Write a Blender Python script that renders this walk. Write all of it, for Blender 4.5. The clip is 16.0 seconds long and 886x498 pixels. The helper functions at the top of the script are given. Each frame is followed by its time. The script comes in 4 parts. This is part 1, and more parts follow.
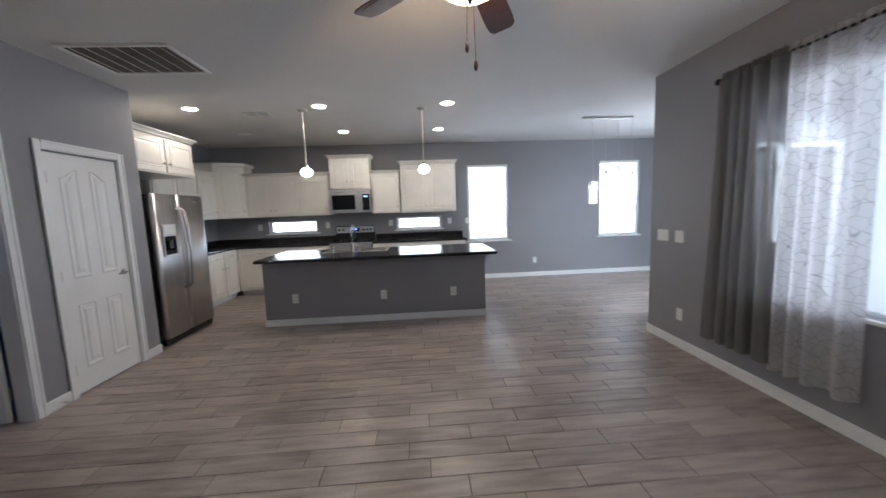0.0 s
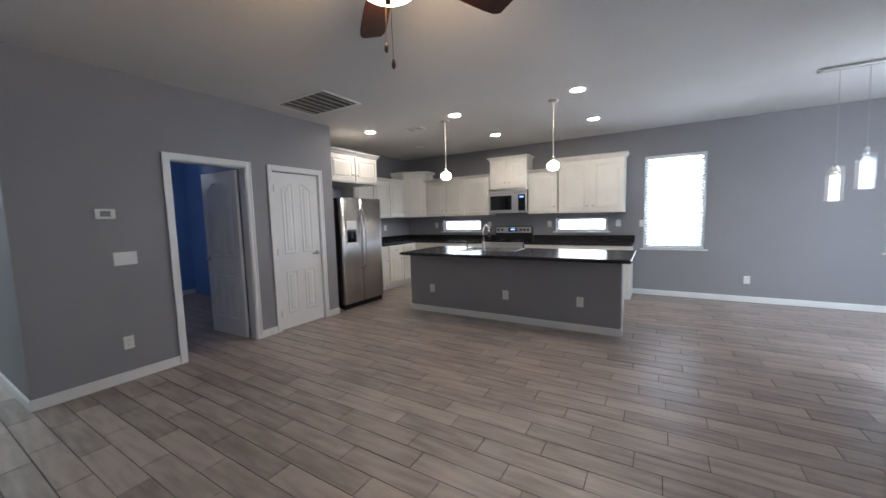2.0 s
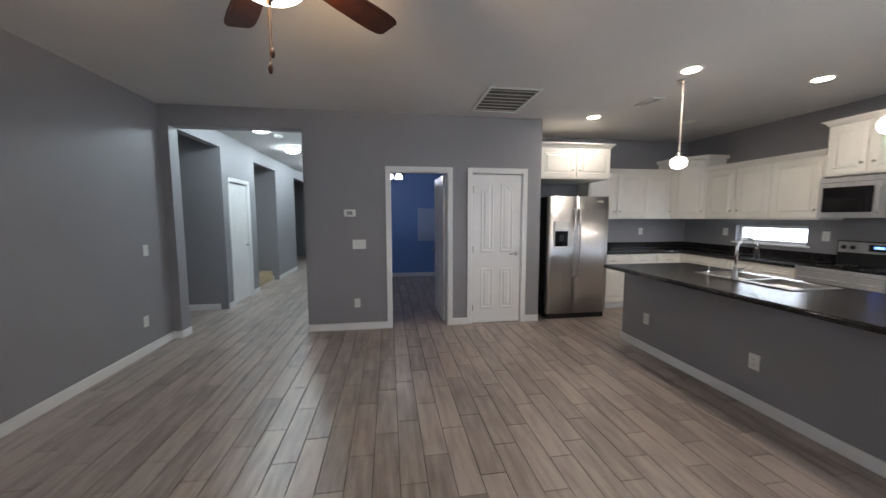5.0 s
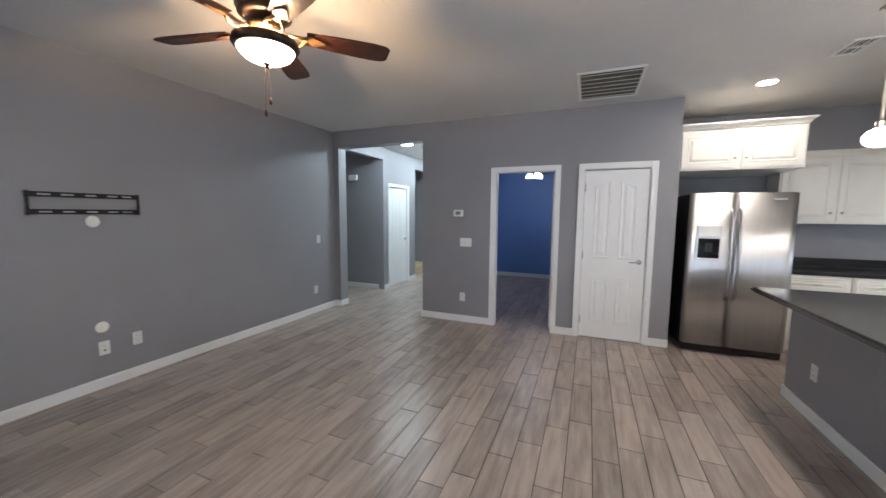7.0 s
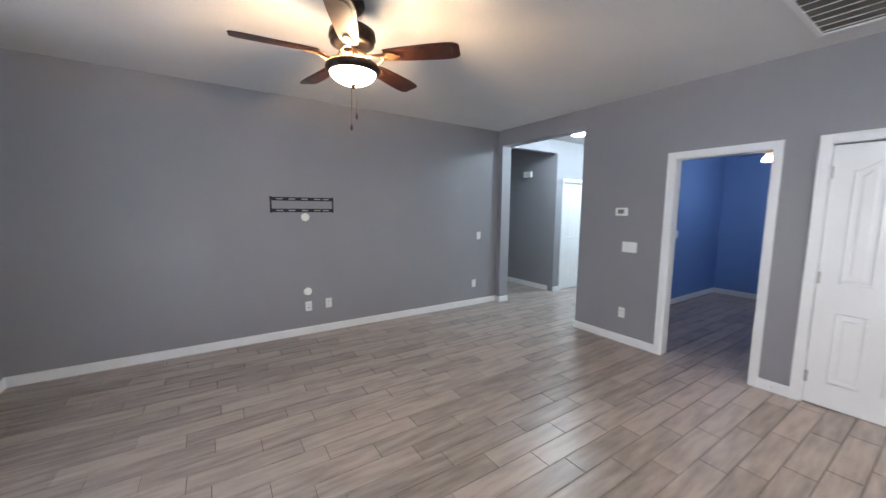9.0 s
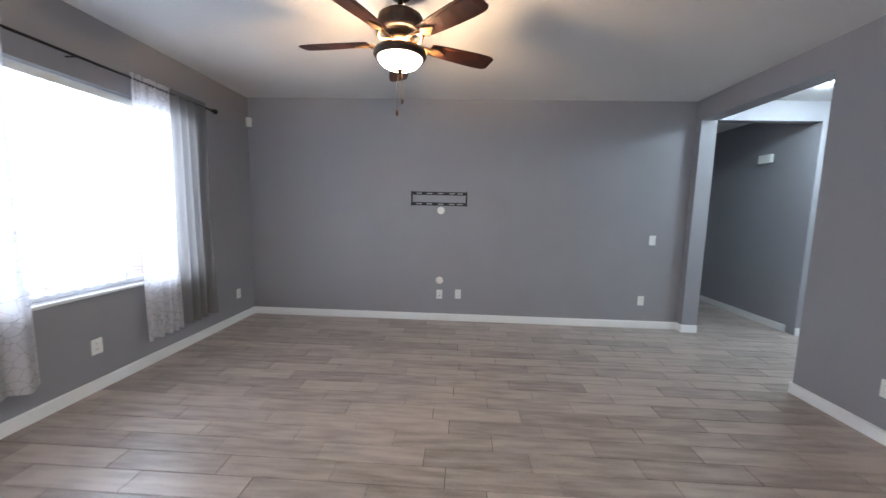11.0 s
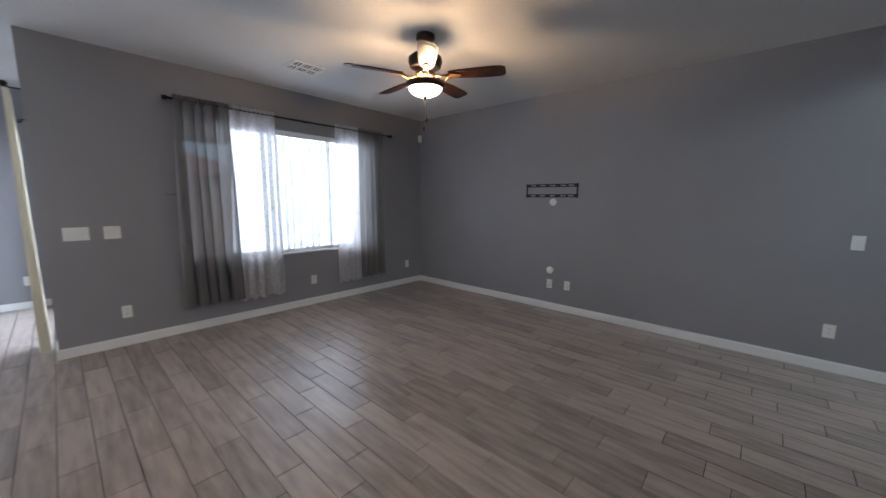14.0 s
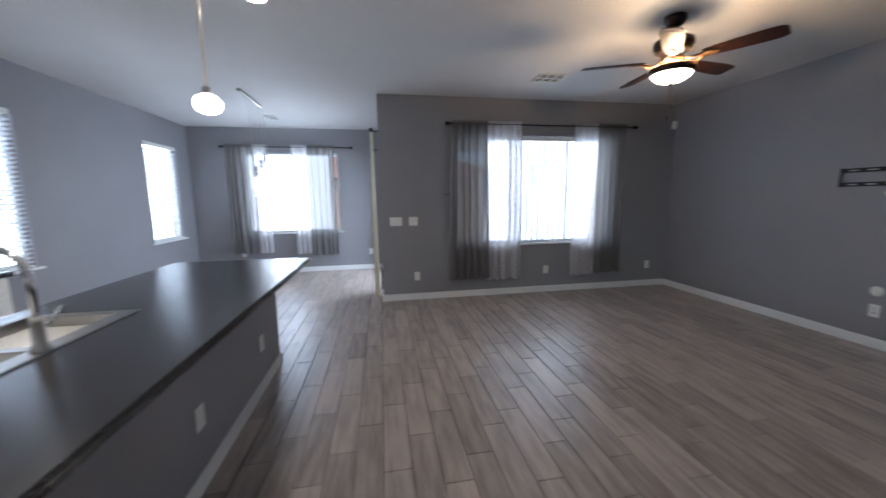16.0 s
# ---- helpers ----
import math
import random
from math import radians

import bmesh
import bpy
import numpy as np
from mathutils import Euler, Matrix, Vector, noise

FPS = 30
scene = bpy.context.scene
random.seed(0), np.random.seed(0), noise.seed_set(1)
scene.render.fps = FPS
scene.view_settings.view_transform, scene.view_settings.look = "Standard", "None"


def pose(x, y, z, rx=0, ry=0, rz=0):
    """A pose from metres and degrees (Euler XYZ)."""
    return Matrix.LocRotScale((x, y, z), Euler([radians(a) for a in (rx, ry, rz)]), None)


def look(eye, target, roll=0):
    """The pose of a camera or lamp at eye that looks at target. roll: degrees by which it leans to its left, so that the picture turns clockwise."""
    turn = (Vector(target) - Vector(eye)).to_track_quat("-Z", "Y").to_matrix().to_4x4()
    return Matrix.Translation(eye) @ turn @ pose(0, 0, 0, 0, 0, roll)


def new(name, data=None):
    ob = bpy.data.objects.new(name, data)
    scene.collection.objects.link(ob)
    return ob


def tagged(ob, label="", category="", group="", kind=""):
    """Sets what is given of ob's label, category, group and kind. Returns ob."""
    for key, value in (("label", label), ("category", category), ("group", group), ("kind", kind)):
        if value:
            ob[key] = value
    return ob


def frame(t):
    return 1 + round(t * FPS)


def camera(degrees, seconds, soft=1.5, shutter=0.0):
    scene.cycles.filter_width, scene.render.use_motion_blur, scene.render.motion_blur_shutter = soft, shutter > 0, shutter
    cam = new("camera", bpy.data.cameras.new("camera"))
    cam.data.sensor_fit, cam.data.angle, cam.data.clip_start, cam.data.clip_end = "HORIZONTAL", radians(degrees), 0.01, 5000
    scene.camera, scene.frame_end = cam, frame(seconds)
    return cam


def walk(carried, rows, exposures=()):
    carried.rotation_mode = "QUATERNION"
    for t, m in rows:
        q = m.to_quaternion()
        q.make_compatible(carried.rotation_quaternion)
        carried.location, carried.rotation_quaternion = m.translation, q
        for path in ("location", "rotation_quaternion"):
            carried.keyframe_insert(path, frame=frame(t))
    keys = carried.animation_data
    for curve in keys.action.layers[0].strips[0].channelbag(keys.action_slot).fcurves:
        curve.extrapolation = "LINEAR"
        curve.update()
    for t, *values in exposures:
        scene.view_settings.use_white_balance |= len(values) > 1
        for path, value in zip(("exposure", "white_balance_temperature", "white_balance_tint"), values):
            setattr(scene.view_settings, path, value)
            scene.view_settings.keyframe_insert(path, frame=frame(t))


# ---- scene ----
cam = camera(102.9, 16.0, shutter=0.4)
PATH = [
    (0, (-0.084, 0.271, 1.458), (0.041, 2.254, 1.233), -2.04),
    (0.5, (0.330, 0.419, 1.451), (0.056, 2.389, 1.241), -1.97),
    (1, (0.636, 0.432, 1.442), (0.079, 2.342, 1.237), -1.84),
    (1.5, (0.873, 0.441, 1.451), (0.069, 2.260, 1.243), -1.63),
    (2, (1.083, 0.570, 1.405), (0.052, 2.274, 1.225), -1.57),
    (2.5, (1.396, 0.705, 1.399), (0.140, 2.252, 1.225), -1.50),
    (3, (1.663, 0.946, 1.387), (0.174, 2.272, 1.224), -1.40),
    (3.5, (1.684, 1.301, 1.362), (0.013, 2.388, 1.204), -1.35),
    (4, (1.706, 1.618, 1.435), (-0.102, 2.455, 1.256), -0.81),
    (4.5, (1.647, 1.888, 1.469), (-0.261, 2.457, 1.281), -0.46),
    (7, (1.588, 3.342, 1.499), (-0.252, 2.584, 1.301), 0.43),
    (7.3, (1.577, 3.496, 1.514), (-0.184, 2.570, 1.309), 0.20),
    (7.5, (1.526, 3.573, 1.507), (-0.171, 2.535, 1.297), 0.44),
    (8, (1.302, 3.717, 1.505), (-0.214, 2.429, 1.293), 0.55),
    (8.5, (1.121, 3.837, 1.506), (-0.205, 2.356, 1.291), 0.70),
    (9, (0.926, 3.944, 1.527), (-0.164, 2.282, 1.300), 0.47),
    (9.5, (0.613, 3.939, 1.484), (-0.187, 2.120, 1.256), 0.81),
    (10, (0.359, 3.955, 1.459), (-0.165, 2.038, 1.233), 0.88),
    (10.2, (0.258, 3.972, 1.440), (-0.151, 2.026, 1.225), 0.94),
    (12.3, (-1.164, 4.051, 1.412), (-0.376, 2.228, 1.176), 0.88),
    (12.5, (-1.281, 4.015, 1.417), (-0.429, 2.221, 1.177), 0.63),
    (13, (-1.590, 3.917, 1.431), (-0.609, 2.193, 1.179), 0.46),
    (13.5, (-1.857, 3.846, 1.453), (-0.690, 2.245, 1.182), 0.45),
    (14, (-2.038, 3.914, 1.428), (-0.705, 2.449, 1.154), 0.42),
    (14.5, (-2.216, 3.988, 1.423), (-0.717, 2.693, 1.147), 0.27),
    (15, (-2.343, 3.985, 1.407), (-0.681, 2.906, 1.132), 0.07),
    (15.5, (-2.394, 3.937, 1.407), (-0.565, 3.177, 1.129), -0.31),
    (15.8, (-2.395, 3.927, 1.404), (-0.479, 3.428, 1.124), -0.61),
    (16, (-2.397, 3.996, 1.420), (-0.447, 3.658, 1.133), -0.77),
]
EXPOSURES = [(0, 0.9, 6050, 12), (2.2, 1.0, 6100, 12), (3.2, 1.2, 6150, 12), (4.5, 1.05, 6300, 12), (7, 1.5, 6150, 12), (9.5, 1.92, 5900, 12), (10.2, 1.92, 5900, 12), (12.5, 1.4, 5900, 13), (14, 0.85, 5950, 13), (16, 0.75, 5750, 12)]
walk(cam, [(t, look(eye, target, roll)) for t, eye, target, roll in PATH], EXPOSURES)

# ---- world and light ----
world = bpy.data.worlds.new("world")
scene.world = world
world.use_nodes = True
wn = world.node_tree
sky = wn.nodes.new("ShaderNodeTexSky")
sky.sky_type, sky.sun_disc = "NISHITA", False
SUN_EL, SUN_AZ = 48.0, 240.0
sky.sun_elevation, sky.sun_rotation = radians(SUN_EL), radians(SUN_AZ)
wn.links.new(sky.outputs[0], wn.nodes["Background"].inputs[0])
wn.nodes["Background"].inputs[1].default_value = 0.12

sun = new("sun", bpy.data.lights.new("sun", "SUN"))
sun.data.energy, sun.data.angle, sun.data.color = 2.2, radians(0.5), (1.0, 0.95, 0.88)
sa, se = radians(SUN_AZ), radians(SUN_EL)
sun_from = Vector((math.sin(sa) * math.cos(se), math.cos(sa) * math.cos(se), math.sin(se)))
sun.matrix_world = look(sun_from * 40, (0, 0, 0))


def window_lamp(eye, target, w, h, power, color=(0.80, 0.90, 1.0)):
    """Daylight that falls in through a window's opening."""
    ob = new("window_light", bpy.data.lights.new("window_light", "AREA"))
    ob.data.shape, ob.data.size, ob.data.size_y = "RECTANGLE", w, h
    ob.data.energy, ob.data.color = power, color
    ob.matrix_world = look(eye, target)
    return ob


def point_lamp(p, power, color, radius=0.05):
    ob = new("bulb_light", bpy.data.lights.new("bulb_light", "POINT"))
    ob.data.energy, ob.data.color, ob.data.shadow_soft_size = power, color, radius
    ob.location = p
    return ob


C = 2.755            # ceiling height
XL, YT, XW = -2.99, -0.425, 2.455     # hall-side wall, media wall, window wall
YB, XN, YP = 7.41, 4.90, 4.0     # kitchen back wall, dining end wall, patio wall
XK, YA = -4.0, 4.225               # kitchen side wall, start of the kitchen recess
WARM, COOL, NEUTRAL = (1.0, 0.66, 0.34), (0.80, 0.95, 1.0), (1.0, 0.86, 0.68)
DAY = 0.60
window_lamp((1.39, YB + 0.3, 1.56), (1.39, 0, 1.2), 1.1, 1.8, 42 * DAY)
window_lamp((4.17, YB + 0.3, 1.56), (4.17, 0, 1.2), 1.2, 1.8, 42 * DAY)
window_lamp((-2.55, YB + 0.25, 1.22), (-2.55, 0, 1.1), 1.2, 0.45, 14 * DAY)
window_lamp((-0.04, YB + 0.25, 1.22), (-0.04, 0, 1.1), 1.15, 0.45, 14 * DAY)
window_lamp((XW + 0.75, 1.35, 1.55), (0, 1.35, 1.1), 1.9, 1.75, 58 * DAY)
window_lamp((XN + 0.75, 5.9, 1.55), (0, 5.9, 1.1), 1.7, 1.75, 72 * DAY)
window_lamp((3.65, YP - 0.7, 1.4), (3.65, 6.2, 0.0), 1.8, 1.9, 88 * DAY)
point_lamp((0.15, 1.742, 2.368), 52, WARM, 0.035)

# ---- materials ----


def material(name, base, rough=0.6, metal=0.0, vary=0.12, scale=6.0, stretch=(1, 1, 1), grain=120.0, bump=0.1, coat=0.0, island=0.0, obj_random=0.0):
    """Principled surface with colour variation at two scales and fine relief."""
    m = bpy.data.materials.new(name)
    m.use_nodes = True
    nt = m.node_tree
    b = nt.nodes["Principled BSDF"]
    b.inputs["Roughness"].default_value, b.inputs["Metallic"].default_value = rough, metal
    b.inputs["Coat Weight"].default_value = coat
    tc, mp = nt.nodes.new("ShaderNodeTexCoord"), nt.nodes.new("ShaderNodeMapping")
    mp.inputs["Scale"].default_value = stretch
    geo = nt.nodes.new("ShaderNodeNewGeometry")
    nt.links.new(geo.outputs["Position"], mp.inputs["Vector"])
    n1, n2 = nt.nodes.new("ShaderNodeTexNoise"), nt.nodes.new("ShaderNodeTexNoise")
    n1.inputs["Scale"].default_value, n1.inputs["Detail"].default_value = scale, 6
    n2.inputs["Scale"].default_value, n2.inputs["Detail"].default_value = grain, 3
    for n in (n1, n2):
        nt.links.new(mp.outputs[0], n.inputs["Vector"])
    add = nt.nodes.new("ShaderNodeMath")
    add.operation = "MULTIPLY_ADD"
    add.inputs[1].default_value = 0.35
    nt.links.new(n2.outputs["Fac"], add.inputs[0])
    nt.links.new(n1.outputs["Fac"], add.inputs[2])
    last = add.outputs[0]
    if obj_random:
        oi, k = nt.nodes.new("ShaderNodeObjectInfo"), nt.nodes.new("ShaderNodeMath")
        k.operation, k.inputs[1].default_value = "MULTIPLY_ADD", obj_random
        nt.links.new(oi.outputs["Random"], k.inputs[0])
        nt.links.new(last, k.inputs[2])
        last = k.outputs[0]
    if island:
        k = nt.nodes.new("ShaderNodeMath")
        k.operation, k.inputs[1].default_value = "MULTIPLY_ADD", island
        nt.links.new(geo.outputs["Random Per Island"], k.inputs[0])
        nt.links.new(last, k.inputs[2])
        last = k.outputs[0]
    ramp = nt.nodes.new("ShaderNodeValToRGB")
    lo, hi = [max(0, c * (1 - vary)) for c in base], [min(1, c * (1 + vary)) for c in base]
    shift = 0.5 * (obj_random + island)
    ramp.color_ramp.elements[0].position, ramp.color_ramp.elements[1].position = 0.45 + 0.4 * shift, min(1.0, 0.92 + shift)
    ramp.color_ramp.elements[0].color, ramp.color_ramp.elements[1].color = (*lo, 1), (*hi, 1)
    nt.links.new(last, ramp.inputs[0])
    nt.links.new(ramp.outputs[0], b.inputs["Base Color"])
    if bump:
        bp = nt.nodes.new("ShaderNodeBump")
        bp.inputs["Strength"].default_value, bp.inputs["Distance"].default_value = bump, 0.004
        nt.links.new(n2.outputs["Fac"], bp.inputs["Height"])
        nt.links.new(bp.outputs[0], b.inputs["Normal"])
    return m


def glow(name, color, strength):
    m = bpy.data.materials.new(name)
    m.use_nodes = True
    b = m.node_tree.nodes["Principled BSDF"]
    b.inputs["Base Color"].default_value = (0.85, 0.85, 0.82, 1)
    b.inputs["Emission Color"].default_value = (*color, 1)
    b.inputs["Emission Strength"].default_value = strength
    return m


def cloth(name, color, through_part, holes, pattern=False):
    """Thin woven cloth that lets light through; pattern: thin raised lines of a printed web."""
    m = bpy.data.materials.new(name)
    m.use_nodes = True
    nt = m.node_tree
    b = nt.nodes["Principled BSDF"]
    b.inputs["Roughness"].default_value = 0.9
    b.inputs["Base Color"].default_value = (*color, 1)
    tr, tp = nt.nodes.new("ShaderNodeBsdfTranslucent"), nt.nodes.new("ShaderNodeBsdfTransparent")
    tr.inputs[0].default_value = (*color, 1)
    m1, m2 = nt.nodes.new("ShaderNodeMixShader"), nt.nodes.new("ShaderNodeMixShader")
    m1.inputs[0].default_value, m2.inputs[0].default_value = through_part, holes
    geo = nt.nodes.new("ShaderNodeNewGeometry")
    wv = nt.nodes.new("ShaderNodeTexNoise")
    wv.inputs["Scale"].default_value = 260
    nt.links.new(geo.outputs["Position"], wv.inputs["Vector"])
    bp = nt.nodes.new("ShaderNodeBump")
    bp.inputs["Strength"].default_value, bp.inputs["Distance"].default_value = 0.3, 0.002
    nt.links.new(wv.outputs["Fac"], bp.inputs["Height"])
    nt.links.new(bp.outputs[0], b.inputs["Normal"])
    if pattern:
        vo = nt.nodes.new("ShaderNodeTexVoronoi")
        vo.feature, vo.inputs["Scale"].default_value = "DISTANCE_TO_EDGE", 17
        nt.links.new(geo.outputs["Position"], vo.inputs["Vector"])
        rp = nt.nodes.new("ShaderNodeValToRGB")
        rp.color_ramp.elements[0].position, rp.color_ramp.elements[1].position = 0.012, 0.03
        rp.color_ramp.elements[0].color = (0.42, 0.40, 0.40, 1)
        rp.color_ramp.elements[1].color = (*color, 1)
        nt.links.new(vo.outputs["Distance"], rp.inputs[0])
        nt.links.new(rp.outputs[0], b.inputs["Base Color"])
        nt.links.new(rp.outputs[0], tr.inputs[0])
    nt.links.new(b.outputs[0], m1.inputs[1])
    nt.links.new(tr.outputs[0], m1.inputs[2])
    nt.links.new(m1.outputs[0], m2.inputs[1])
    nt.links.new(tp.outputs[0], m2.inputs[2])
    nt.links.new(m2.outputs[0], nt.nodes["Material Output"].inputs[0])
    return m


def glass(name, tint=(1, 1, 1), rough=0.0):
    m = bpy.data.materials.new(name)
    m.use_nodes = True
    b = m.node_tree.nodes["Principled BSDF"]
    b.inputs["Base Color"].default_value = (*tint, 1)
    b.inputs["Transmission Weight"].default_value, b.inputs["Roughness"].default_value = 1.0, rough
    b.inputs["IOR"].default_value = 1.45
    return m


def thin_glass(name):
    """Thin clear glass: mostly seen through, with a mirror sheen."""
    m = bpy.data.materials.new(name)
    m.use_nodes = True
    nt = m.node_tree
    tp, gl, mx = nt.nodes.new("ShaderNodeBsdfTransparent"), nt.nodes.new("ShaderNodeBsdfGlossy"), nt.nodes.new("ShaderNodeMixShader")
    gl.inputs["Roughness"].default_value = 0.05
    mx.inputs[0].default_value = 0.14
    nt.links.new(tp.outputs[0], mx.inputs[1])
    nt.links.new(gl.outputs[0], mx.inputs[2])
    nt.links.new(mx.outputs[0], nt.nodes["Material Output"].inputs[0])
    return m


WALL = material("grey_wall_paint", (0.272, 0.268, 0.284), 0.55, vary=0.04, scale=1.5, grain=90, bump=0.25)
BLUE = material("blue_wall_paint", (0.15, 0.27, 0.56), 0.55, vary=0.04, scale=1.5, grain=90, bump=0.25)
CEIL = material("ceiling_paint", (0.66, 0.65, 0.64), 0.85, vary=0.04, scale=1.2, grain=60, bump=0.4)
WHITE = material("white_trim_paint", (0.80, 0.80, 0.79), 0.35, vary=0.03, scale=3, grain=80, bump=0.05)
CREAM = material("cream_cabinet_paint", (0.80, 0.78, 0.72), 0.35, vary=0.04, scale=3, grain=70, bump=0.06)
TILE = material("wood_look_tile", (0.30, 0.252, 0.222), 0.30, vary=0.37, scale=2.4, stretch=(1.3, 9, 1), grain=40, bump=0.12, obj_random=0.30, island=0.0)
TILE_FAR = material("wood_look_tile_far", (0.30, 0.252, 0.222), 0.30, vary=0.37, scale=2.4, stretch=(1.3, 9, 1), grain=40, bump=0.12, island=0.30)
GROUT = material("dark_grout", (0.05, 0.045, 0.04), 0.9, vary=0.2, scale=20, bump=0.2)
COUNTER = material("black_counter", (0.022, 0.020, 0.020), 0.13, vary=0.8, scale=14, stretch=(3, 14, 3), grain=55, bump=0.09)
STEEL = material("brushed_steel", (0.60, 0.60, 0.61), 0.34, 1.0, vary=0.06, scale=3, stretch=(8, 8, 0.4), grain=60, bump=0.05)
CHROME = material("chrome", (0.75, 0.75, 0.76), 0.12, 1.0, vary=0.02, bump=0)
SINK_STEEL = material("dull_sink_steel", (0.36, 0.355, 0.35), 0.3, 1.0, vary=0.1, scale=6, grain=90, bump=0.05)
NICKEL = material("satin_nickel", (0.45, 0.43, 0.40), 0.3, 1.0, vary=0.05, bump=0)
BLACK = material("black_plastic", (0.012, 0.012, 0.013), 0.35, vary=0.2, scale=8, bump=0.05)
BLACK_METAL = material("black_metal", (0.018, 0.016, 0.016), 0.4, 0.6, vary=0.2, scale=12, bump=0.1)
DARK_GLASS = material("dark_glass", (0.006, 0.006, 0.007), 0.06, vary=0.1, bump=0)
PLATE = material("white_plastic", (0.78, 0.78, 0.75), 0.4, vary=0.03, scale=9, bump=0.02)
BLADE = material("dark_cherry_wood", (0.045, 0.011, 0.005), 0.42, vary=0.5, scale=6, stretch=(3, 3, 3), grain=70, bump=0.08, coat=0.08)
BRONZE = material("oil_rubbed_bronze", (0.035, 0.022, 0.016), 0.38, 0.7, vary=0.4, scale=30, bump=0.2)
BRASS = material("antique_gold", (0.24, 0.13, 0.06), 0.45, 0.7, vary=0.35, scale=30, bump=0.2)
VINYL = material("white_vinyl", (0.75, 0.76, 0.76), 0.4, vary=0.03, bump=0.02)
GLASS = glass("window_glass")
CLEAR = thin_glass("clear_shade_glass")
STEM = material("pale_champagne_metal", (0.55, 0.50, 0.43), 0.4, 0.3, vary=0.06, bump=0)
GREY_CLOTH = cloth("grey_curtain_cloth", (0.22, 0.21, 0.205), 0.4, 0.08)
SHEER = cloth("white_sheer_cloth", (0.72, 0.70, 0.71), 0.45, 0.2, True)
CREAM_CLOTH = cloth("cream_curtain_cloth", (0.80, 0.74, 0.58), 0.45, 0.05)
VANE = cloth("white_blind_vane", (0.88, 0.89, 0.90), 0.6, 0.0)
SLAT = cloth("white_blind_slat", (0.86, 0.87, 0.88), 0.35, 0.0)
BOWL = glow("lit_fan_bowl", (1.0, 0.80, 0.55), 9.0)
CAN = glow("lit_recessed_lens", (1.0, 0.87, 0.72), 105.0)
GLOBE = glow("lit_pendant_globe", (1.0, 0.88, 0.72), 8.0)
DOME = glow("lit_hall_dome", (0.82, 0.97, 1.0), 50.0)
BEDGLOW = glow("lit_bedroom_shade", (0.95, 0.97, 1.0), 15.0)
TUBE = glow("dim_inner_tube", (1.0, 0.96, 0.9), 0.8)
BLUE_LED = glow("blue_display", (0.1, 0.25, 1.0), 2.0)
OAK = material("pale_wood", (0.52, 0.40, 0.25), 0.5, vary=0.2, scale=3, stretch=(1, 8, 8), grain=50)
GRAVEL = material("tan_gravel", (0.36, 0.31, 0.26), 0.95, vary=0.35, scale=3, grain=40, bump=0.6)
CONCRETE = material("patio_concrete", (0.42, 0.41, 0.39), 0.85, vary=0.12, scale=2, grain=60, bump=0.2)
BLOCK = material("painted_block", (0.46, 0.38, 0.31), 0.9, vary=0.15, scale=4, grain=60, bump=0.4, obj_random=0.2)
STUCCO = material("tan_stucco", (0.48, 0.42, 0.35), 0.9, vary=0.08, scale=3, grain=80, bump=0.5)
ROOF = material("red_roof_tile", (0.34, 0.20, 0.15), 0.8, vary=0.3, scale=5, grain=40, bump=0.3)

# ---- mesh helpers ----


def box(bm, x0, y0, z0, x1, y1, z1, bevel=0.0):
    if x0 > x1:
        x0, x1 = x1, x0
    if y0 > y1:
        y0, y1 = y1, y0
    if z0 > z1:
        z0, z1 = z1, z0
    r = bmesh.ops.create_cube(bm, size=1, matrix=Matrix.Translation(((x0 + x1) / 2, (y0 + y1) / 2, (z0 + z1) / 2)) @ Matrix.Diagonal((x1 - x0, y1 - y0, z1 - z0, 1)))
    if bevel:
        es = list({e for v in r["verts"] for e in v.link_edges})
        bmesh.ops.bevel(bm, geom=es, offset=bevel, segments=2, affect="EDGES", profile=0.5)
    return bm


def boxes(*bs, bevel=0.0):
    bm = bmesh.new()
    for b in bs:
        box(bm, *b, bevel=bevel)
    return bm


def lathe(profile, steps=28, at=(0, 0, 0), cap=True):
    """A turned body round z from (radius, z) pairs."""
    bm = bmesh.new()
    rings = []
    for r, z in profile:
        rings.append([bm.verts.new((at[0] + r * math.cos(2 * math.pi * i / steps), at[1] + r * math.sin(2 * math.pi * i / steps), at[2] + z)) for i in range(steps)])
    for a, b in zip(rings, rings[1:]):
        for i in range(steps):
            bm.faces.new((a[i], a[(i + 1) % steps], b[(i + 1) % steps], b[i]))
    for ring, r in ((rings[0], profile[0][0]), (rings[-1], profile[-1][0])):
        if r > 1e-4 and cap:
            bm.faces.new(ring)
    bmesh.ops.remove_doubles(bm, verts=bm.verts, dist=1e-5)
    bmesh.ops.recalc_face_normals(bm, faces=bm.faces)
    return bm


def tube(points, r, steps=10):
    """A round bar along a chain of points."""
    bm = bmesh.new()
    pts = [Vector(p) for p in points]
    rings = []
    for i, p in enumerate(pts):
        d = (pts[min(i + 1, len(pts) - 1)] - pts[max(i - 1, 0)]).normalized()
        u = d.orthogonal().normalized() if i == 0 else (u - d * u.dot(d)).normalized()
        w = d.cross(u)
        rings.append([bm.verts.new(p + r * (u * math.cos(2 * math.pi * k / steps) + w * math.sin(2 * math.pi * k / steps))) for k in range(steps)])
    for a, b in zip(rings, rings[1:]):
        for k in range(steps):
            bm.faces.new((a[k], a[(k + 1) % steps], b[(k + 1) % steps], b[k]))
    bm.faces.new(rings[0]), bm.faces.new(rings[-1])
    bmesh.ops.recalc_face_normals(bm, faces=bm.faces)
    return bm


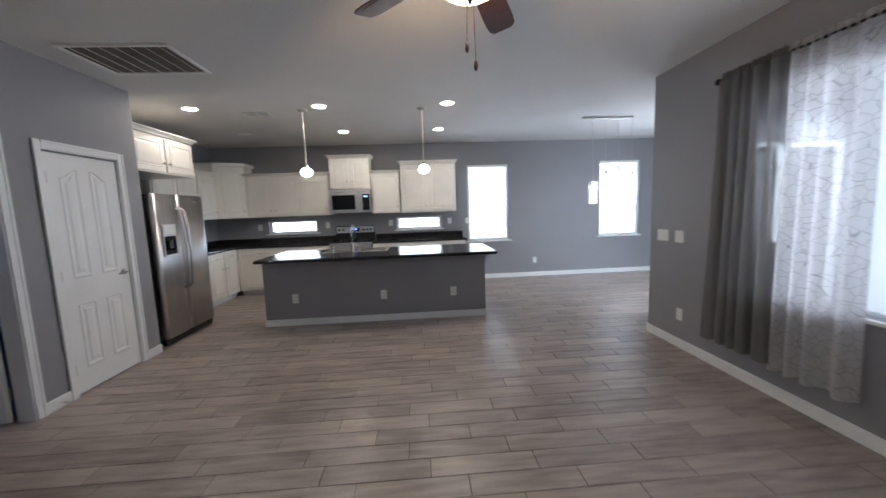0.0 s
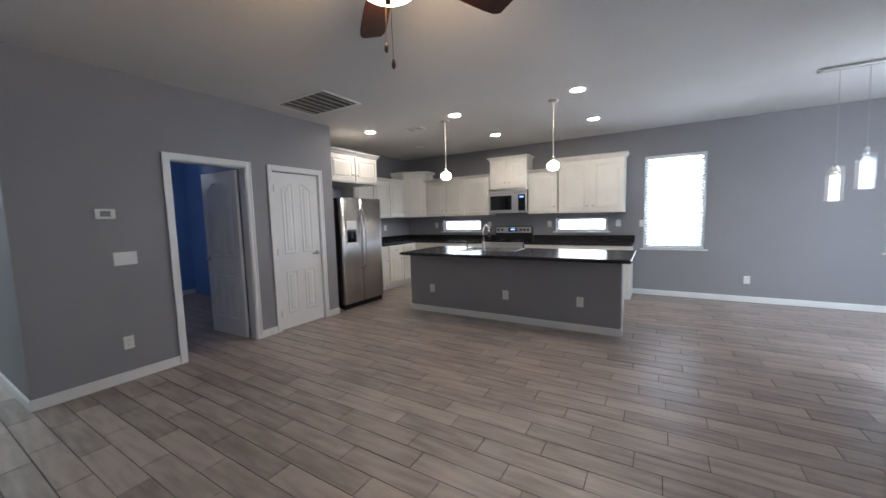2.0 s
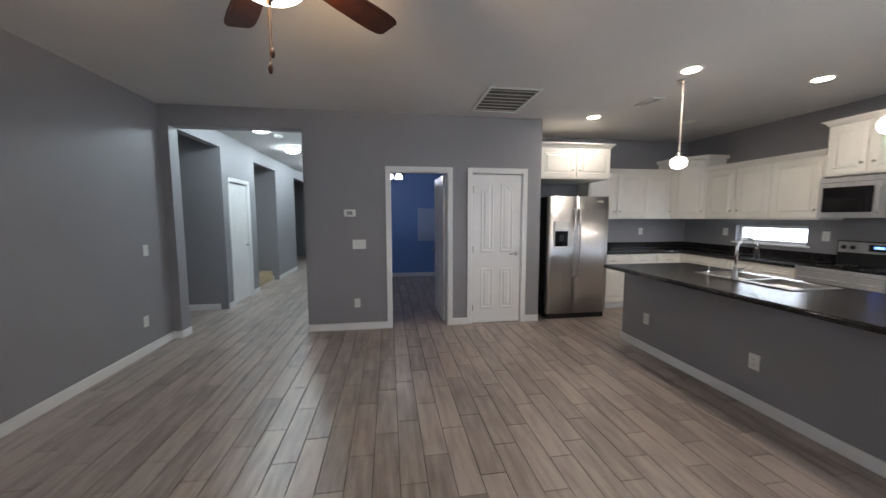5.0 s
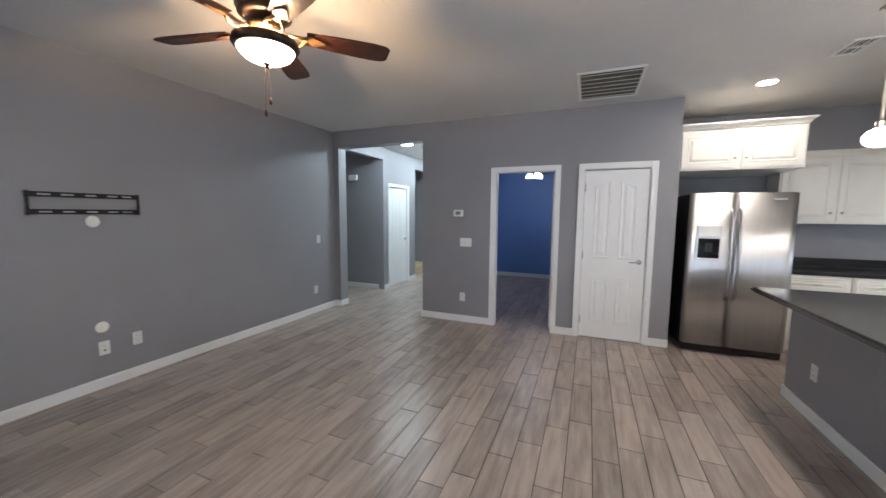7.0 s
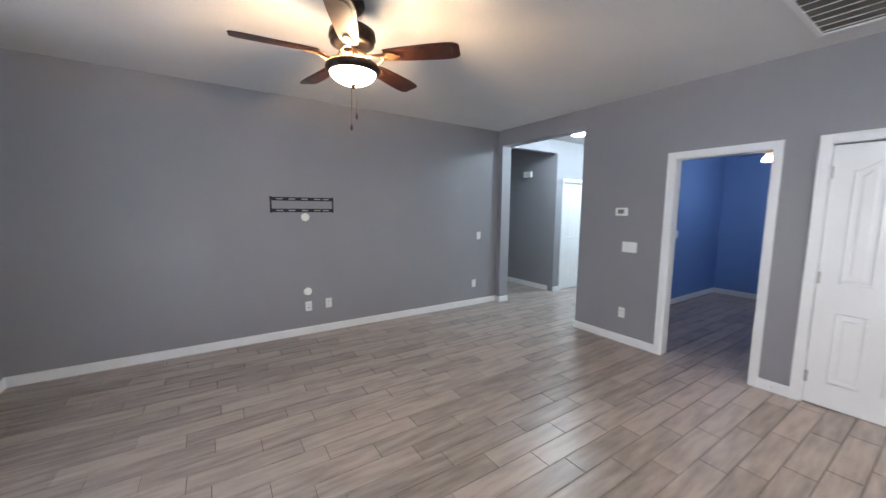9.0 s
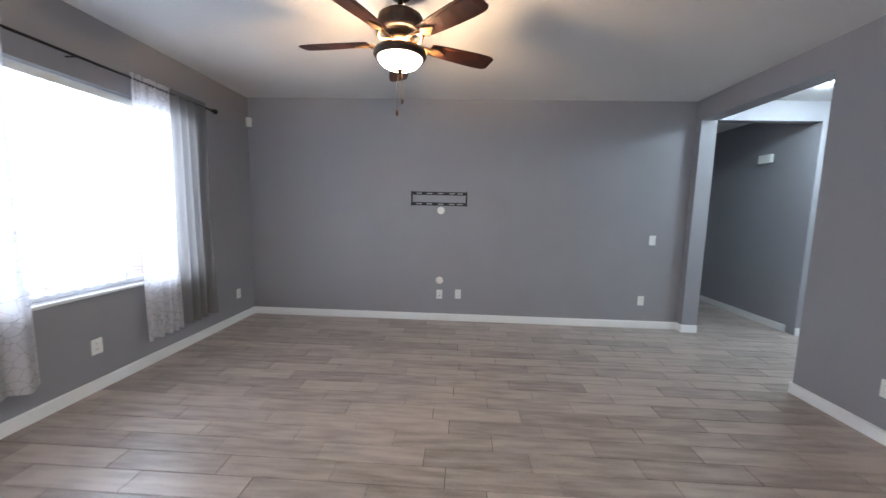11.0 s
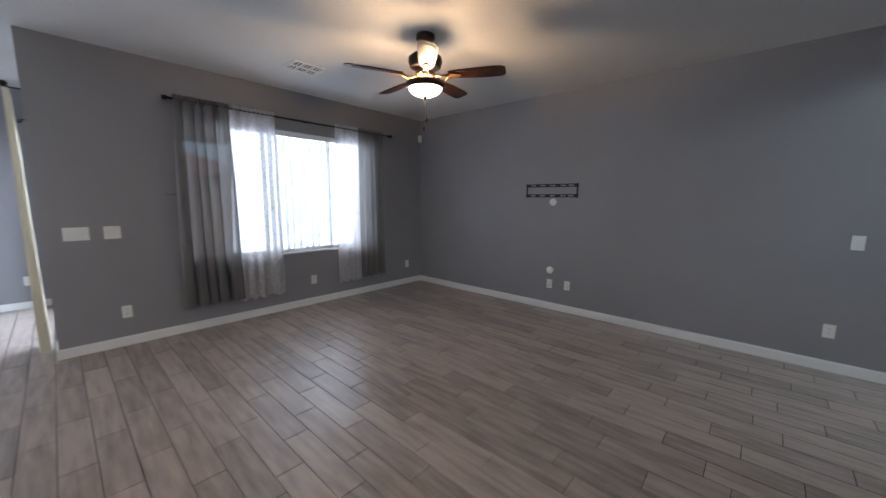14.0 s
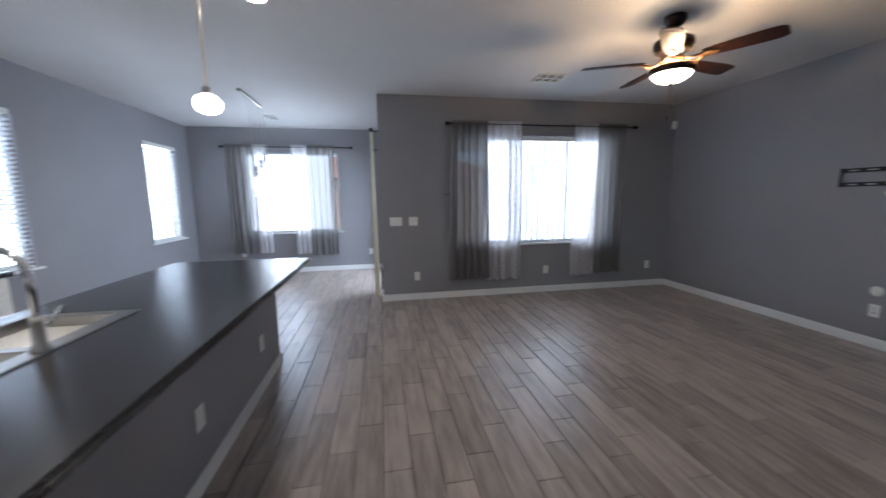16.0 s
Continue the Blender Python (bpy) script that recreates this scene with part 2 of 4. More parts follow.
def prism(outline, z0, z1):
    """A slab with a given outline in x and y."""
    bm = bmesh.new()
    lo, hi = [bm.verts.new((x, y, z0)) for x, y in outline], [bm.verts.new((x, y, z1)) for x, y in outline]
    bm.faces.new(lo), bm.faces.new(hi)
    n = len(outline)
    for i in range(n):
        bm.faces.new((lo[i], lo[(i + 1) % n], hi[(i + 1) % n], hi[i]))
    bmesh.ops.recalc_face_normals(bm, faces=bm.faces)
    return bm


def turned(bm, m):
    bmesh.ops.transform(bm, matrix=m, verts=bm.verts)
    return bm


def mesh_object(name, bm, mat, smooth=False):
    me = bpy.data.meshes.new(name)
    bm.to_mesh(me)
    bm.free()
    me.materials.append(mat)
    if smooth:
        me.shade_auto_smooth(angle=radians(40)) if hasattr(me, "shade_auto_smooth") else None
        for p in me.polygons:
            p.use_smooth = True
    return new(name, me)


def part(name, bm, mat, parent, label="", smooth=False):
    ob = mesh_object(name, bm, mat, smooth)
    ob.parent = parent
    if label:
        tagged(ob, label)
    return ob


def thing(name, m, label, category, group=""):
    ob = new(name)
    ob.empty_display_size = 0.1
    ob.matrix_world = m
    return tagged(ob, label, category, group)


def structure(name, bm, mat, label, category):
    return tagged(mesh_object(name, bm, mat), label, category, kind="structure")


# ---- structure ----
T = 0.12


def wall_boxes(a0, a1, t0, t1, holes, axis, top=C):
    """Boxes of a wall that runs along an axis from a0 to a1, with openings (b0, b1, z0, z1)."""
    out, at = [], a0
    for b0, b1, z0, z1 in sorted(holes):
        out.append((at, b0, 0, top))
        if z0 > 0:
            out.append((b0, b1, 0, z0))
        if z1 < top:
            out.append((b0, b1, z1, top))
        at = b1
    out.append((at, a1, 0, top))
    return [(p, t0, z0, q, t1, z1) if axis == "x" else (t0, p, z0, t1, q, z1) for p, q, z0, z1 in out]


WIN = (0.60, 2.98, 0.75, 2.275)
NWIN = (4.78, 6.50, 0.79, 2.31)
W1, W2 = (0.90, 1.74, 0.79, 2.305), (3.64, 4.50, 0.79, 2.32)
KW1, KW2 = (-3.03, -2.10, 1.085, 1.335), (-0.545, 0.355, 1.08, 1.33)
BED, PAN, HALL = (2.189, 2.949, 0, 2.048), (3.259, 3.974, 0, 2.048), (-0.325, 1.14, 0, 2.52)
JAMB = 0.18           # depth of the wall at the hall opening
SLIDE = (2.85, 4.55, 0, 2.04)
wall_left = structure("wall_left", boxes(*wall_boxes(YT, YA, XL - T, XL, [BED, PAN, HALL], "y")), WALL, "grey painted wall with two white doors and a wide hall opening", "wall")
wall_media = structure("wall_media", boxes((XL - JAMB, YT - T, 0, XW + T, YT, C), (XL - JAMB, YT, 0, XL - T, HALL[0], C), (XL - JAMB, HALL[0], HALL[3], XL - T, HALL[1], C)), WALL, "long plain grey painted wall with a bracket and outlets", "wall")
wall_window = structure("wall_window", boxes(*wall_boxes(YT, YP, XW, XW + T, [WIN], "y")), WALL, "grey painted wall with a wide curtained window", "wall")
wall_patio = structure("wall_patio", boxes(*wall_boxes(XW + T, XN + T, YP - T, YP, [SLIDE], "x")), WALL, "grey painted wall with a patio door", "wall")
wall_dining = structure("wall_dining", boxes(*wall_boxes(YP, YB, XN, XN + T, [NWIN], "y")), WALL, "grey painted end wall of the dining area with a window", "wall")
wall_back = structure("wall_back", boxes(*wall_boxes(XK - T, XN + T, YB, YB + T, [W1, W2, KW1, KW2], "x")), WALL, "grey painted back wall of kitchen and dining area", "wall")
wall_kitchen = structure("wall_kitchen", boxes((XK - T, YA - T, 0, XK, YB, C), (XK, YA - T, 0, XL - T, YA, C)), WALL, "grey painted side wall of the kitchen recess", "wall")
# hall beyond the wide opening
HY0, HY1, HX = -0.36, 1.14, -12.0
wall_hall_right = structure("wall_hall_right", boxes((HX, HY1, 0, XL - T, HY1 + 0.04, C)), WALL, "grey painted hall wall", "wall")
wall_hall_left = structure("wall_hall_left", boxes(*wall_boxes(HX, XL - T - 0.01, HY0 - T, HY0, [(-4.35, XL - JAMB, 0, 2.53), (-5.32, -4.56, 0, 2.04), (-7.0, -5.7, 0, 2.5), (-10.6, -8.6, 0, 2.5)], "x")), WALL, "grey painted hall wall with openings and a white door", "wall")
wall_hall_end = structure("wall_hall_end", boxes((HX - T, -2.2, 0, HX, HY1 + T, C)), WALL, "grey painted wall at the end of the hall", "wall")
wall_hall_niche = structure("wall_hall_niche", boxes((-4.47, -2.2, 0, -4.35, HY0 - T, C), (XL - JAMB, -2.2, 0, XL - 0.08, YT - T, C), (-4.47, -2.32, 0, XL - 0.08, -2.2, C),
                                                      (-7.12, -2.2, 0, -7.0, HY0 - T, C), (-5.7, -2.2, 0, -5.58, HY0 - T, C), (HX, -2.32, 0, -5.58, -2.2, C)), WALL, "grey painted side rooms off the hall", "wall")
# bedroom behind the open door
BX, BY0, BY1 = -6.95, 1.27, 4.03
wall_bedroom = structure("wall_bedroom", boxes((BX - T, BY0 - 0.08, 0, BX, BY1 + T, C), (BX, BY0 - 0.08, 0, XL - T - 0.002, BY0, C), (BX, BY1, 0, XK - T - 0.01, BY1 + T, C),
                                                (-3.85, 3.04, 0, -3.13, 3.14, C), (XK - T, 3.04, 0, -3.85, BY1, C)), BLUE, "bright blue painted bedroom walls", "wall")
ceiling = structure("ceiling", boxes((HX - T, -2.4, C, XN + T, YB + T, C + 0.12)), CEIL, "flat off-white painted ceiling", "ceiling")
floor = structure("floor", boxes((HX - T, -2.4, -0.1, XN + T, YB + T, -0.008)), GROUT, "floor of grey wood-look porcelain plank tiles", "floor")


def baseboard(runs):
    """Baseboards along walls: (x0, y0, x1, y1) with a depth towards the room given by the box itself."""
    for i, (x0, y0, x1, y1) in enumerate(runs):
        bm = boxes((x0, y0, 0.0, x1, y1, 0.082), bevel=0.003)
        dx, dy = (0.005, 0) if abs(x1 - x0) < abs(y1 - y0) else (0, 0.005)
        box(bm, min(x0, x1) + dx * 0.5, min(y0, y1) + dy * 0.5, 0.083, max(x0, x1) - dx * 0.5, max(y0, y1) - dy * 0.5, 0.092)
        structure("baseboard", bm, WHITE, "white painted baseboard", "baseboard")


b = 0.014
baseboard([(XL, YT, XW, YT + b), (XL - JAMB, HALL[0], XL + b, HALL[0] + b), (XL, YT + b, XL + b, HALL[0]),
           (XL, HALL[1], XL + b, 2.134), (XL, 3.004, XL + b, 3.204), (XL, 4.029, XL + b, YA), (XL - 0.12, HALL[1] - b, XL + b, HALL[1]),
           (XW - b, YT + b, XW, YP), (XW - b, YP, XW + T, YP + b), (XW + T, YP, 2.78, YP + b), (4.62, YP, XN, YP + b), (XN - b, YP + b, XN, YB), (0.75, YB - b, XN - b, YB),
           (-4.35, -2.2, -4.35 + b, HY0 - T), (-4.56, HY0, -4.35, HY0 + b), (-5.7, HY0, -5.38, HY0 + b), (-8.6, HY0, -7.0, HY0 + b), (HX, HY1 - b, XL - T, HY1), (-7.0, -2.2, -7.0 + b, HY0 - T),
           (BX, BY0, BX + b, BY1), (BX + b, BY0, XL - T - 0.01, BY0 + b)])

# ---- windows and doors ----


def window_unit(name, a0, a1, z0, z1, wall, axis, sign, label, mullions=()):
    """Vinyl frame, panes and a sill in a wall's opening; sign: which way the outside lies."""
    root = thing(name, pose(0, 0, 0), label, "window")
    root["kind"] = "structure"
    g0, g1 = wall + sign * 0.07, wall + sign * 0.11

    def put(p0, p1, q0, q1, r0, r1):
        return (p0, q0, r0, p1, q1, r1) if axis == "x" else (q0, p0, r0, q1, p1, r1)
    f = 0.04
    part("window_frame", boxes(put(a0, a1, g0, g1, z0, z0 + f), put(a0, a1, g0, g1, z1 - f, z1), put(a0, a0 + f, g0, g1, z0 + f, z1 - f), put(a1 - f, a1, g0, g1, z0 + f, z1 - f),
                               *[put(m - 0.025, m + 0.025, g0, g1, z0 + f, z1 - f) for m in mullions], bevel=0.003), VINYL, root)
    edges = [a0 + f, *mullions, a1 - f]
    for e0, e1 in zip(edges, edges[1:]):
        ob = part("pane", boxes(put(e0 + 0.02, e1 - 0.02, g0 + 0.016 * sign, g0 + 0.022 * sign, z0 + f, z1 - f)), GLASS, root)
        ob.visible_shadow = False
    part("window_sill", boxes(put(a0 - 0.04, a1 + 0.04, wall - sign * 0.035, wall + sign * 0.07, z0 - 0.024, z0 - 0.001), bevel=0.004), WHITE, root, "white painted sill")
    return root


window_1 = window_unit("window_1", *WIN, XW, "y", 1, "wide white vinyl sliding window", (1.27,))
window_2 = window_unit("window_2", *NWIN, XN, "y", 1, "white vinyl sliding window in the dining area", (5.64,))
window_3 = window_unit("window_3", *W1, YB, "x", 1, "tall white window beside the kitchen cabinets")
window_4 = window_unit("window_4", *W2, YB, "x", 1, "tall white window in the dining area")
window_5 = window_unit("window_5", *KW1, YB, "x", 1, "low wide kitchen window above the counter")
window_6 = window_unit("window_6", *KW2, YB, "x", 1, "low wide kitchen window above the counter")


def slat_blind(x0, x1, z0, z1, y, label):
    root = thing("window_blind", pose(0, 0, 0), label, "blind", "horizontal blinds")
    part("headrail", boxes((x0, y - 0.03, z1 - 0.05, x1, y + 0.03, z1), bevel=0.004), PLATE, root)
    part("bottom_rail", boxes((x0, y - 0.025, z0, x1, y + 0.025, z0 + 0.018), bevel=0.004), PLATE, root)
    n = int((z1 - z0 - 0.08) / 0.044)
    first = None
    for i in range(n):
        z = z0 + 0.045 + i * 0.044
        if first is None:
            bm = turned(boxes((x0 - (x0 + x1) / 2, -0.025, -0.0015, (x1 - x0) / 2, 0.025, 0.0015)), pose(0, 0, 0, -24, 0, 0))
            first = part("slat", bm, SLAT, root)
            ob = first
        else:
            ob = new("slat", first.data)
            ob.parent = root
        ob.location = ((x0 + x1) / 2, y, z)
    for u in (0.15, 0.85):
        x = x0 + u * (x1 - x0)
        part("cord", tube([(x, y - 0.028, z0), (x, y - 0.028, z1)], 0.0015, 6), PLATE, root)


slat_blind(W1[0] + 0.01, W1[1] - 0.01, W1[2] + 0.002, W1[3], YB + 0.035, "white horizontal slat blind, tilted open")
slat_blind(W2[0] + 0.01, W2[1] - 0.01, W2[2] + 0.002, W2[3], YB + 0.035, "white horizontal slat blind, tilted open")

# vertical blind of the wide window
vb = thing("vertical_blind", pose(0, 0, 0), "white vertical vane blind, half drawn across the window", "blind")
part("headrail", boxes((XW + 0.01, WIN[0] + 0.02, 2.20, XW + 0.06, WIN[1] - 0.02, 2.24), bevel=0.004), PLATE, vb)
first = None
for i in range(11):
    y = 1.31 + i * 0.085
    if first is None:
        first = part("vane", boxes((-0.0012, -0.042, 0.0, 0.0012, 0.042, 1.41)), VANE, vb)
        ob = first
    else:
        ob = new("vane", first.data)
        ob.parent = vb
    ob.matrix_world = pose(XW + 0.035, y, 0.785, 0, 0, 28)


def panel_outline(w, h, arch, flip):
    """A door panel's outline in x and z from its lower left corner; arch: rise of its curved top."""
    pts = [(0, 0), (w, 0)]
    n = 10
    for i in range(n + 1):
        u = i / n
        s = 0.5 - 0.5 * math.cos(math.pi * (u if flip else 1 - u))
        pts.append((w * (1 - u), h - arch * (1 - s) if arch else h))
    return pts


def outline_slab(pts, x, z, y0, y1, inset):
    """A slab with sloping edges standing on the plane y0 and rising to y1."""
    bm = bmesh.new()
    cx, cz = sum(p[0] for p in pts) / len(pts), sum(p[1] for p in pts) / len(pts)
    w, h = max(p[0] for p in pts), max(p[1] for p in pts)
    lo = [bm.verts.new((x + px, y0, z + pz)) for px, pz in pts]
    hi = [bm.verts.new((x + cx + (px - cx) * (1 - 2 * inset / w), y1, z + cz + (pz - cz) * (1 - 2 * inset / h))) for px, pz in pts]
    bm.faces.new(hi)
    n = len(pts)
    for i in range(n):
        bm.faces.new((lo[i], lo[(i + 1) % n], hi[(i + 1) % n], hi[i]))
    bmesh.ops.recalc_face_normals(bm, faces=bm.faces)
    return bm


def outline_rim(pts, x, z, y0, y1, w):
    """A moulding rim round an outline."""
    bm = bmesh.new()
    cx, cz = sum(p[0] for p in pts) / len(pts), sum(p[1] for p in pts) / len(pts)
    W, H = max(p[0] for p in pts), max(p[1] for p in pts)
    rings = []
    for k, y in ((0, y0), (w * 0.45, y1), (w, y0)):
        rings.append([bm.verts.new((x + cx + (px - cx) * (1 - 2 * k / W), y, z + cz + (pz - cz) * (1 - 2 * k / H))) for px, pz in pts])
    n = len(pts)
    for a, c in zip(rings, rings[1:]):
        for i in range(n):
            bm.faces.new((a[i], a[(i + 1) % n], c[(i + 1) % n], c[i]))
    bmesh.ops.recalc_face_normals(bm, faces=bm.faces)
    return bm


def door_leaf(name, w, m, label, knob_side=1, both=True):
    """A moulded four-panel door with arched upper panels; local x runs across the leaf, its face looks to -y."""
    h, d = 2.02, 0.035
    root = thing(name, m, label, "door")
    root["kind"] = "structure"
    part("leaf", boxes((0, 0, 0.01, w, d, h), bevel=0.002), WHITE, root)
    pw = (w - 0.115 * 2 - 0.10) / 2
    for k in (0, 1):
        x = 0.115 + k * (pw + 0.10)
        for z, ph, arch in ((0.20, 0.56, 0.0), (0.98, 0.92, 0.075)):
            pts = panel_outline(pw, ph, arch, k == 1)
            for y0, s in ((-0.0005, -1), (d + 0.0005, 1)) if both else ((-0.0005, -1),):
                part("panel_moulding", outline_rim(pts, x, z, y0, y0 + s * 0.005, 0.024), WHITE, root)
                small = [(px * (1 - 0.09 / pw) + 0.045, pz * (1 - 0.09 / ph) + 0.045) for px, pz in pts]
                part("panel", outline_slab(small, x, z, y0, y0 + s * 0.004, 0.022), WHITE, root)
    kx = w - 0.06 if knob_side > 0 else 0.06
    for s, y in ((-1, 0), (1, d)):
        part("rosette", turned(lathe([(0.0, 0), (0.028, 0.0), (0.028, 0.006), (0.012, 0.010), (0.0, 0.010)], 20), pose(kx, y, 0.96, 90 * (1 if s < 0 else -1))), NICKEL, root, "satin nickel rosette", True)
        part("lever_handle", tube([(kx, y + s * 0.008, 0.96), (kx, y + s * 0.045, 0.96), (kx - knob_side * 0.02, y + s * 0.052, 0.96), (kx - knob_side * 0.11, y + s * 0.05, 0.957)], 0.008), NICKEL, root, "satin nickel lever handle", True)
    hx = 0.0 if knob_side > 0 else w
    for z in (0.22, 1.02, 1.82):
        part("hinge", boxes((hx - 0.008, -0.008, z - 0.045, hx + 0.014, 0.004, z + 0.045), bevel=0.002), NICKEL, root, "dull metal hinge")
    return root


def casing(name, a0, a1, top, wall, axis, depth, sign, label):
    """Jambs in an opening and casing trim round it, on the room side; sign: the way to the room."""
    root = thing(name, pose(0, 0, 0), label, "door frame")
    root["kind"] = "structure"

    def put(p0, p1, q0, q1, r0, r1):
        return (p0, q0, r0, p1, q1, r1) if axis == "x" else (q0, p0, r0, q1, p1, r1)
    j = 0.016
    inner = wall - sign * depth
    part("jamb", boxes(put(a0, a0 + j, inner, wall + sign * 0.003, 0, top)), WHITE, root)
    part("jamb", boxes(put(a1 - j, a1, inner, wall + sign * 0.003, 0, top)), WHITE, root)
    part("head_jamb", boxes(put(a0 + j, a1 - j, inner, wall + sign * 0.003, top - j, top)), WHITE, root)
    w, o = 0.062, 0.008
    for p0, p1 in ((a0 - w + o, a0 + o), (a1 - o, a1 + w - o)):
        bm = boxes(put(p0, p1, wall + sign * 0.0032, wall + sign * 0.016, 0, top + w - o), bevel=0.004)
        q = p0 if p0 < a0 else p1 - 0.018
        box(bm, *put(q, q + 0.018, wall + sign * 0.016, wall + sign * 0.021, 0, top + w - o))
        part("casing_side", bm, WHITE, root)
    bm = boxes(put(a0 + o, a1 - o, wall + sign * 0.0032, wall + sign * 0.016, top - o, top + w - o), bevel=0.004)
    box(bm, *put(a0 + o, a1 - o, wall + sign * 0.016, wall + sign * 0.021, top + w - o - 0.018, top + w - o))
    part("casing_head", bm, WHITE, root)
    return root


casing("door_frame_1", BED[0], BED[1], BED[3], XL, "y", T, 1, "white moulded door casing round the bedroom doorway")
casing("door_frame_2", PAN[0], PAN[1], PAN[3], XL, "y", T, 1, "white moulded door casing round the pantry door")
casing("door_frame_3", -5.32, -4.56, 2.04, HY0, "x", T, 1, "white moulded door casing in the hall")
# closed pantry door, open bedroom door, closed hall doors
door_leaf("door_1", PAN[1] - PAN[0] - 0.04, pose(XL - 0.012, PAN[0] + 0.02, 0, 0, 0, 90), "closed white moulded four-panel pantry door", 1, False)
door_leaf("door_2", 0.72, pose(XL - T - 0.03, BED[1] - 0.05, 0, 0, 0, 182) @ pose(0, -0.036, 0), "white moulded panel door, swung open into the bedroom", 1)
door_leaf("door_3", 0.72, pose(-4.58, HY0 - 0.02, 0, 0, 0, 180), "closed white panel door in the hall", 1, False)
door_leaf("door_4", 0.80, pose(HX + 0.045, -0.30, 0, 0, 0, 90), "closed white panel door at the far end of the hall", 1, False)

# sliding patio door, its rod and cream curtain
slide = thing("door_5", pose(0, 0, 0), "white framed sliding glass patio door", "door")
slide["kind"] = "structure"
f = 0.05
part("door_frame", boxes((SLIDE[0], YP - 0.1, 0, SLIDE[0] + f, YP - 0.04, 2.04), (SLIDE[1] - f, YP - 0.1, 0, SLIDE[1], YP - 0.04, 2.04), (SLIDE[0] + f, YP - 0.1, 1.99, SLIDE[1] - f, YP - 0.04, 2.04),
                         (SLIDE[0] + f, YP - 0.1, 0, SLIDE[1] - f, YP - 0.04, 0.05), (3.67, YP - 0.1, 0.05, 3.73, YP - 0.04, 1.99), bevel=0.003), VINYL, slide)
for x0, x1 in ((SLIDE[0] + f, 3.67), (3.73, SLIDE[1] - f)):
    ob = part("pane", boxes((x0, YP - 0.074, 0.05, x1, YP - 0.066, 1.99)), GLASS, slide)
    ob.visible_shadow = False


def curtain_rod(points, r, label):
    root = thing("curtain_rod", pose(0, 0, 0), label, "curtain rod")
    part("rod", tube(points, r), BLACK_METAL, root, "", True)
    a, c = Vector(points[0]), Vector(points[-1])
    for p, d in ((a, (a - c).normalized()), (c, (c - a).normalized())):
        q = d.to_track_quat("Z", "Y").to_matrix().to_4x4()
        part("finial", turned(lathe([(0.0, -0.01), (0.016, -0.008), (0.017, 0.004), (0.011, 0.012), (0.024, 0.03), (0.026, 0.05), (0.018, 0.066), (0.0, 0.072)], 16), Matrix.Translation(p) @ q), BLACK_METAL, root, "", True)
    return root


def bracket(root, p, wall_point):
    part("bracket", tube([wall_point, p], 0.006, 8), BLACK_METAL, root)


rod = curtain_rod([(2.365, 0.345, 2.393), (2.365, 3.045, 2.393)], 0.010, "black metal curtain rod with knob finials above the wide window")
for y in (0.41, 1.64, 3.00):
    bracket(rod, (2.365, y, 2.393), (XW + 0.002, y, 2.393))
rod = curtain_rod([(4.80, 4.56, 2.395), (4.80, 6.78, 2.395)], 0.010, "black metal curtain rod above the dining window")
for y in (4.68, 5.70, 6.72):
    bracket(rod, (4.80, y, 2.395), (XN + 0.002, y, 2.395))
rod = curtain_rod([(2.62, YP + 0.09, 2.33), (4.62, YP + 0.09, 2.33)], 0.011, "black metal curtain rod above the patio door")
for x in (2.70, 4.54):
    bracket(rod, (x, YP + 0.09, 2.33), (x, YP - 0.002, 2.33))


def curtain(a0, a1, z0, z1, at, axis, mat, folds, amp, seed, label, flare=0.0, rings=False):
    """A hanging cloth with soft folds that gather at the rod and open towards the hem."""
    rnd = random.Random(seed)
    root = thing("curtain", pose(0, 0, 0), label, "curtain", "window curtains")
    ph = [rnd.uniform(0, 6.28) for _ in range(4)]
    nu, nv = folds * 14, 30
    bm = bmesh.new()
    grid = []
    for j in range(nv + 1):
        v = j / nv
        row = []
        for i in range(nu + 1):
            u = i / nu
            wob = 0.06 * math.sin(3 * v + ph[0] + 5 * u) + 0.03 * math.sin(7 * v + ph[1])
            ang = 2 * math.pi * folds * (u + 0.10 * math.sin(2 * math.pi * u * 1.3 + ph[3]) / 1.3 / 2) + wob * 5
            spread = amp * (0.55 + 0.55 * v)
            off = spread * (math.sin(ang) + 0.28 * math.sin(2 * ang + ph[2]))
            a = a0 + (a1 - a0) * u
            a += flare * v * (u - 0.5) + 0.35 * amp * math.cos(ang) * (0.4 + v * 0.6)
            z = z1 - (z1 - z0) * v + (0.010 * math.sin(ang * 1.0) if j == nv else 0)
            row.append(bm.verts.new((a, at + off, z) if axis == "x" else (at + off, a, z)))
        grid.append(row)
    for j in range(nv):
        for i in range(nu):
            bm.faces.new((grid[j][i], grid[j][i + 1], grid[j + 1][i + 1], grid[j + 1][i]))
    part("panel", bm, mat, root, "", True)
    # gathered heading over the rod
    bm = bmesh.new()
    rows = []
    for j, (dz, sw) in enumerate(((0.0, 0.55), (0.02, 1.0), (0.035, 0.7), (0.055, 1.15))):
        row = []
        for i in range(nu + 1):
            u = i / nu
            ang = 2 * math.pi * folds * 2.7 * u + ph[0]
            off = 0.014 * sw * math.sin(ang)
            a = a0 + (a1 - a0) * u
            z = z1 + dz - 0.002 + 0.006 * math.sin(ang * 1.7) * (j == 3)
            row.append(bm.verts.new((a, at + off, z) if axis == "x" else (at + off, a, z)))
        rows.append(row)
    for j in range(3):
        for i in range(nu):
            bm.faces.new((rows[j][i], rows[j][i + 1], rows[j + 1][i + 1], rows[j + 1][i]))
    part("heading", bm, mat, root, "gathered heading", True)
    return root


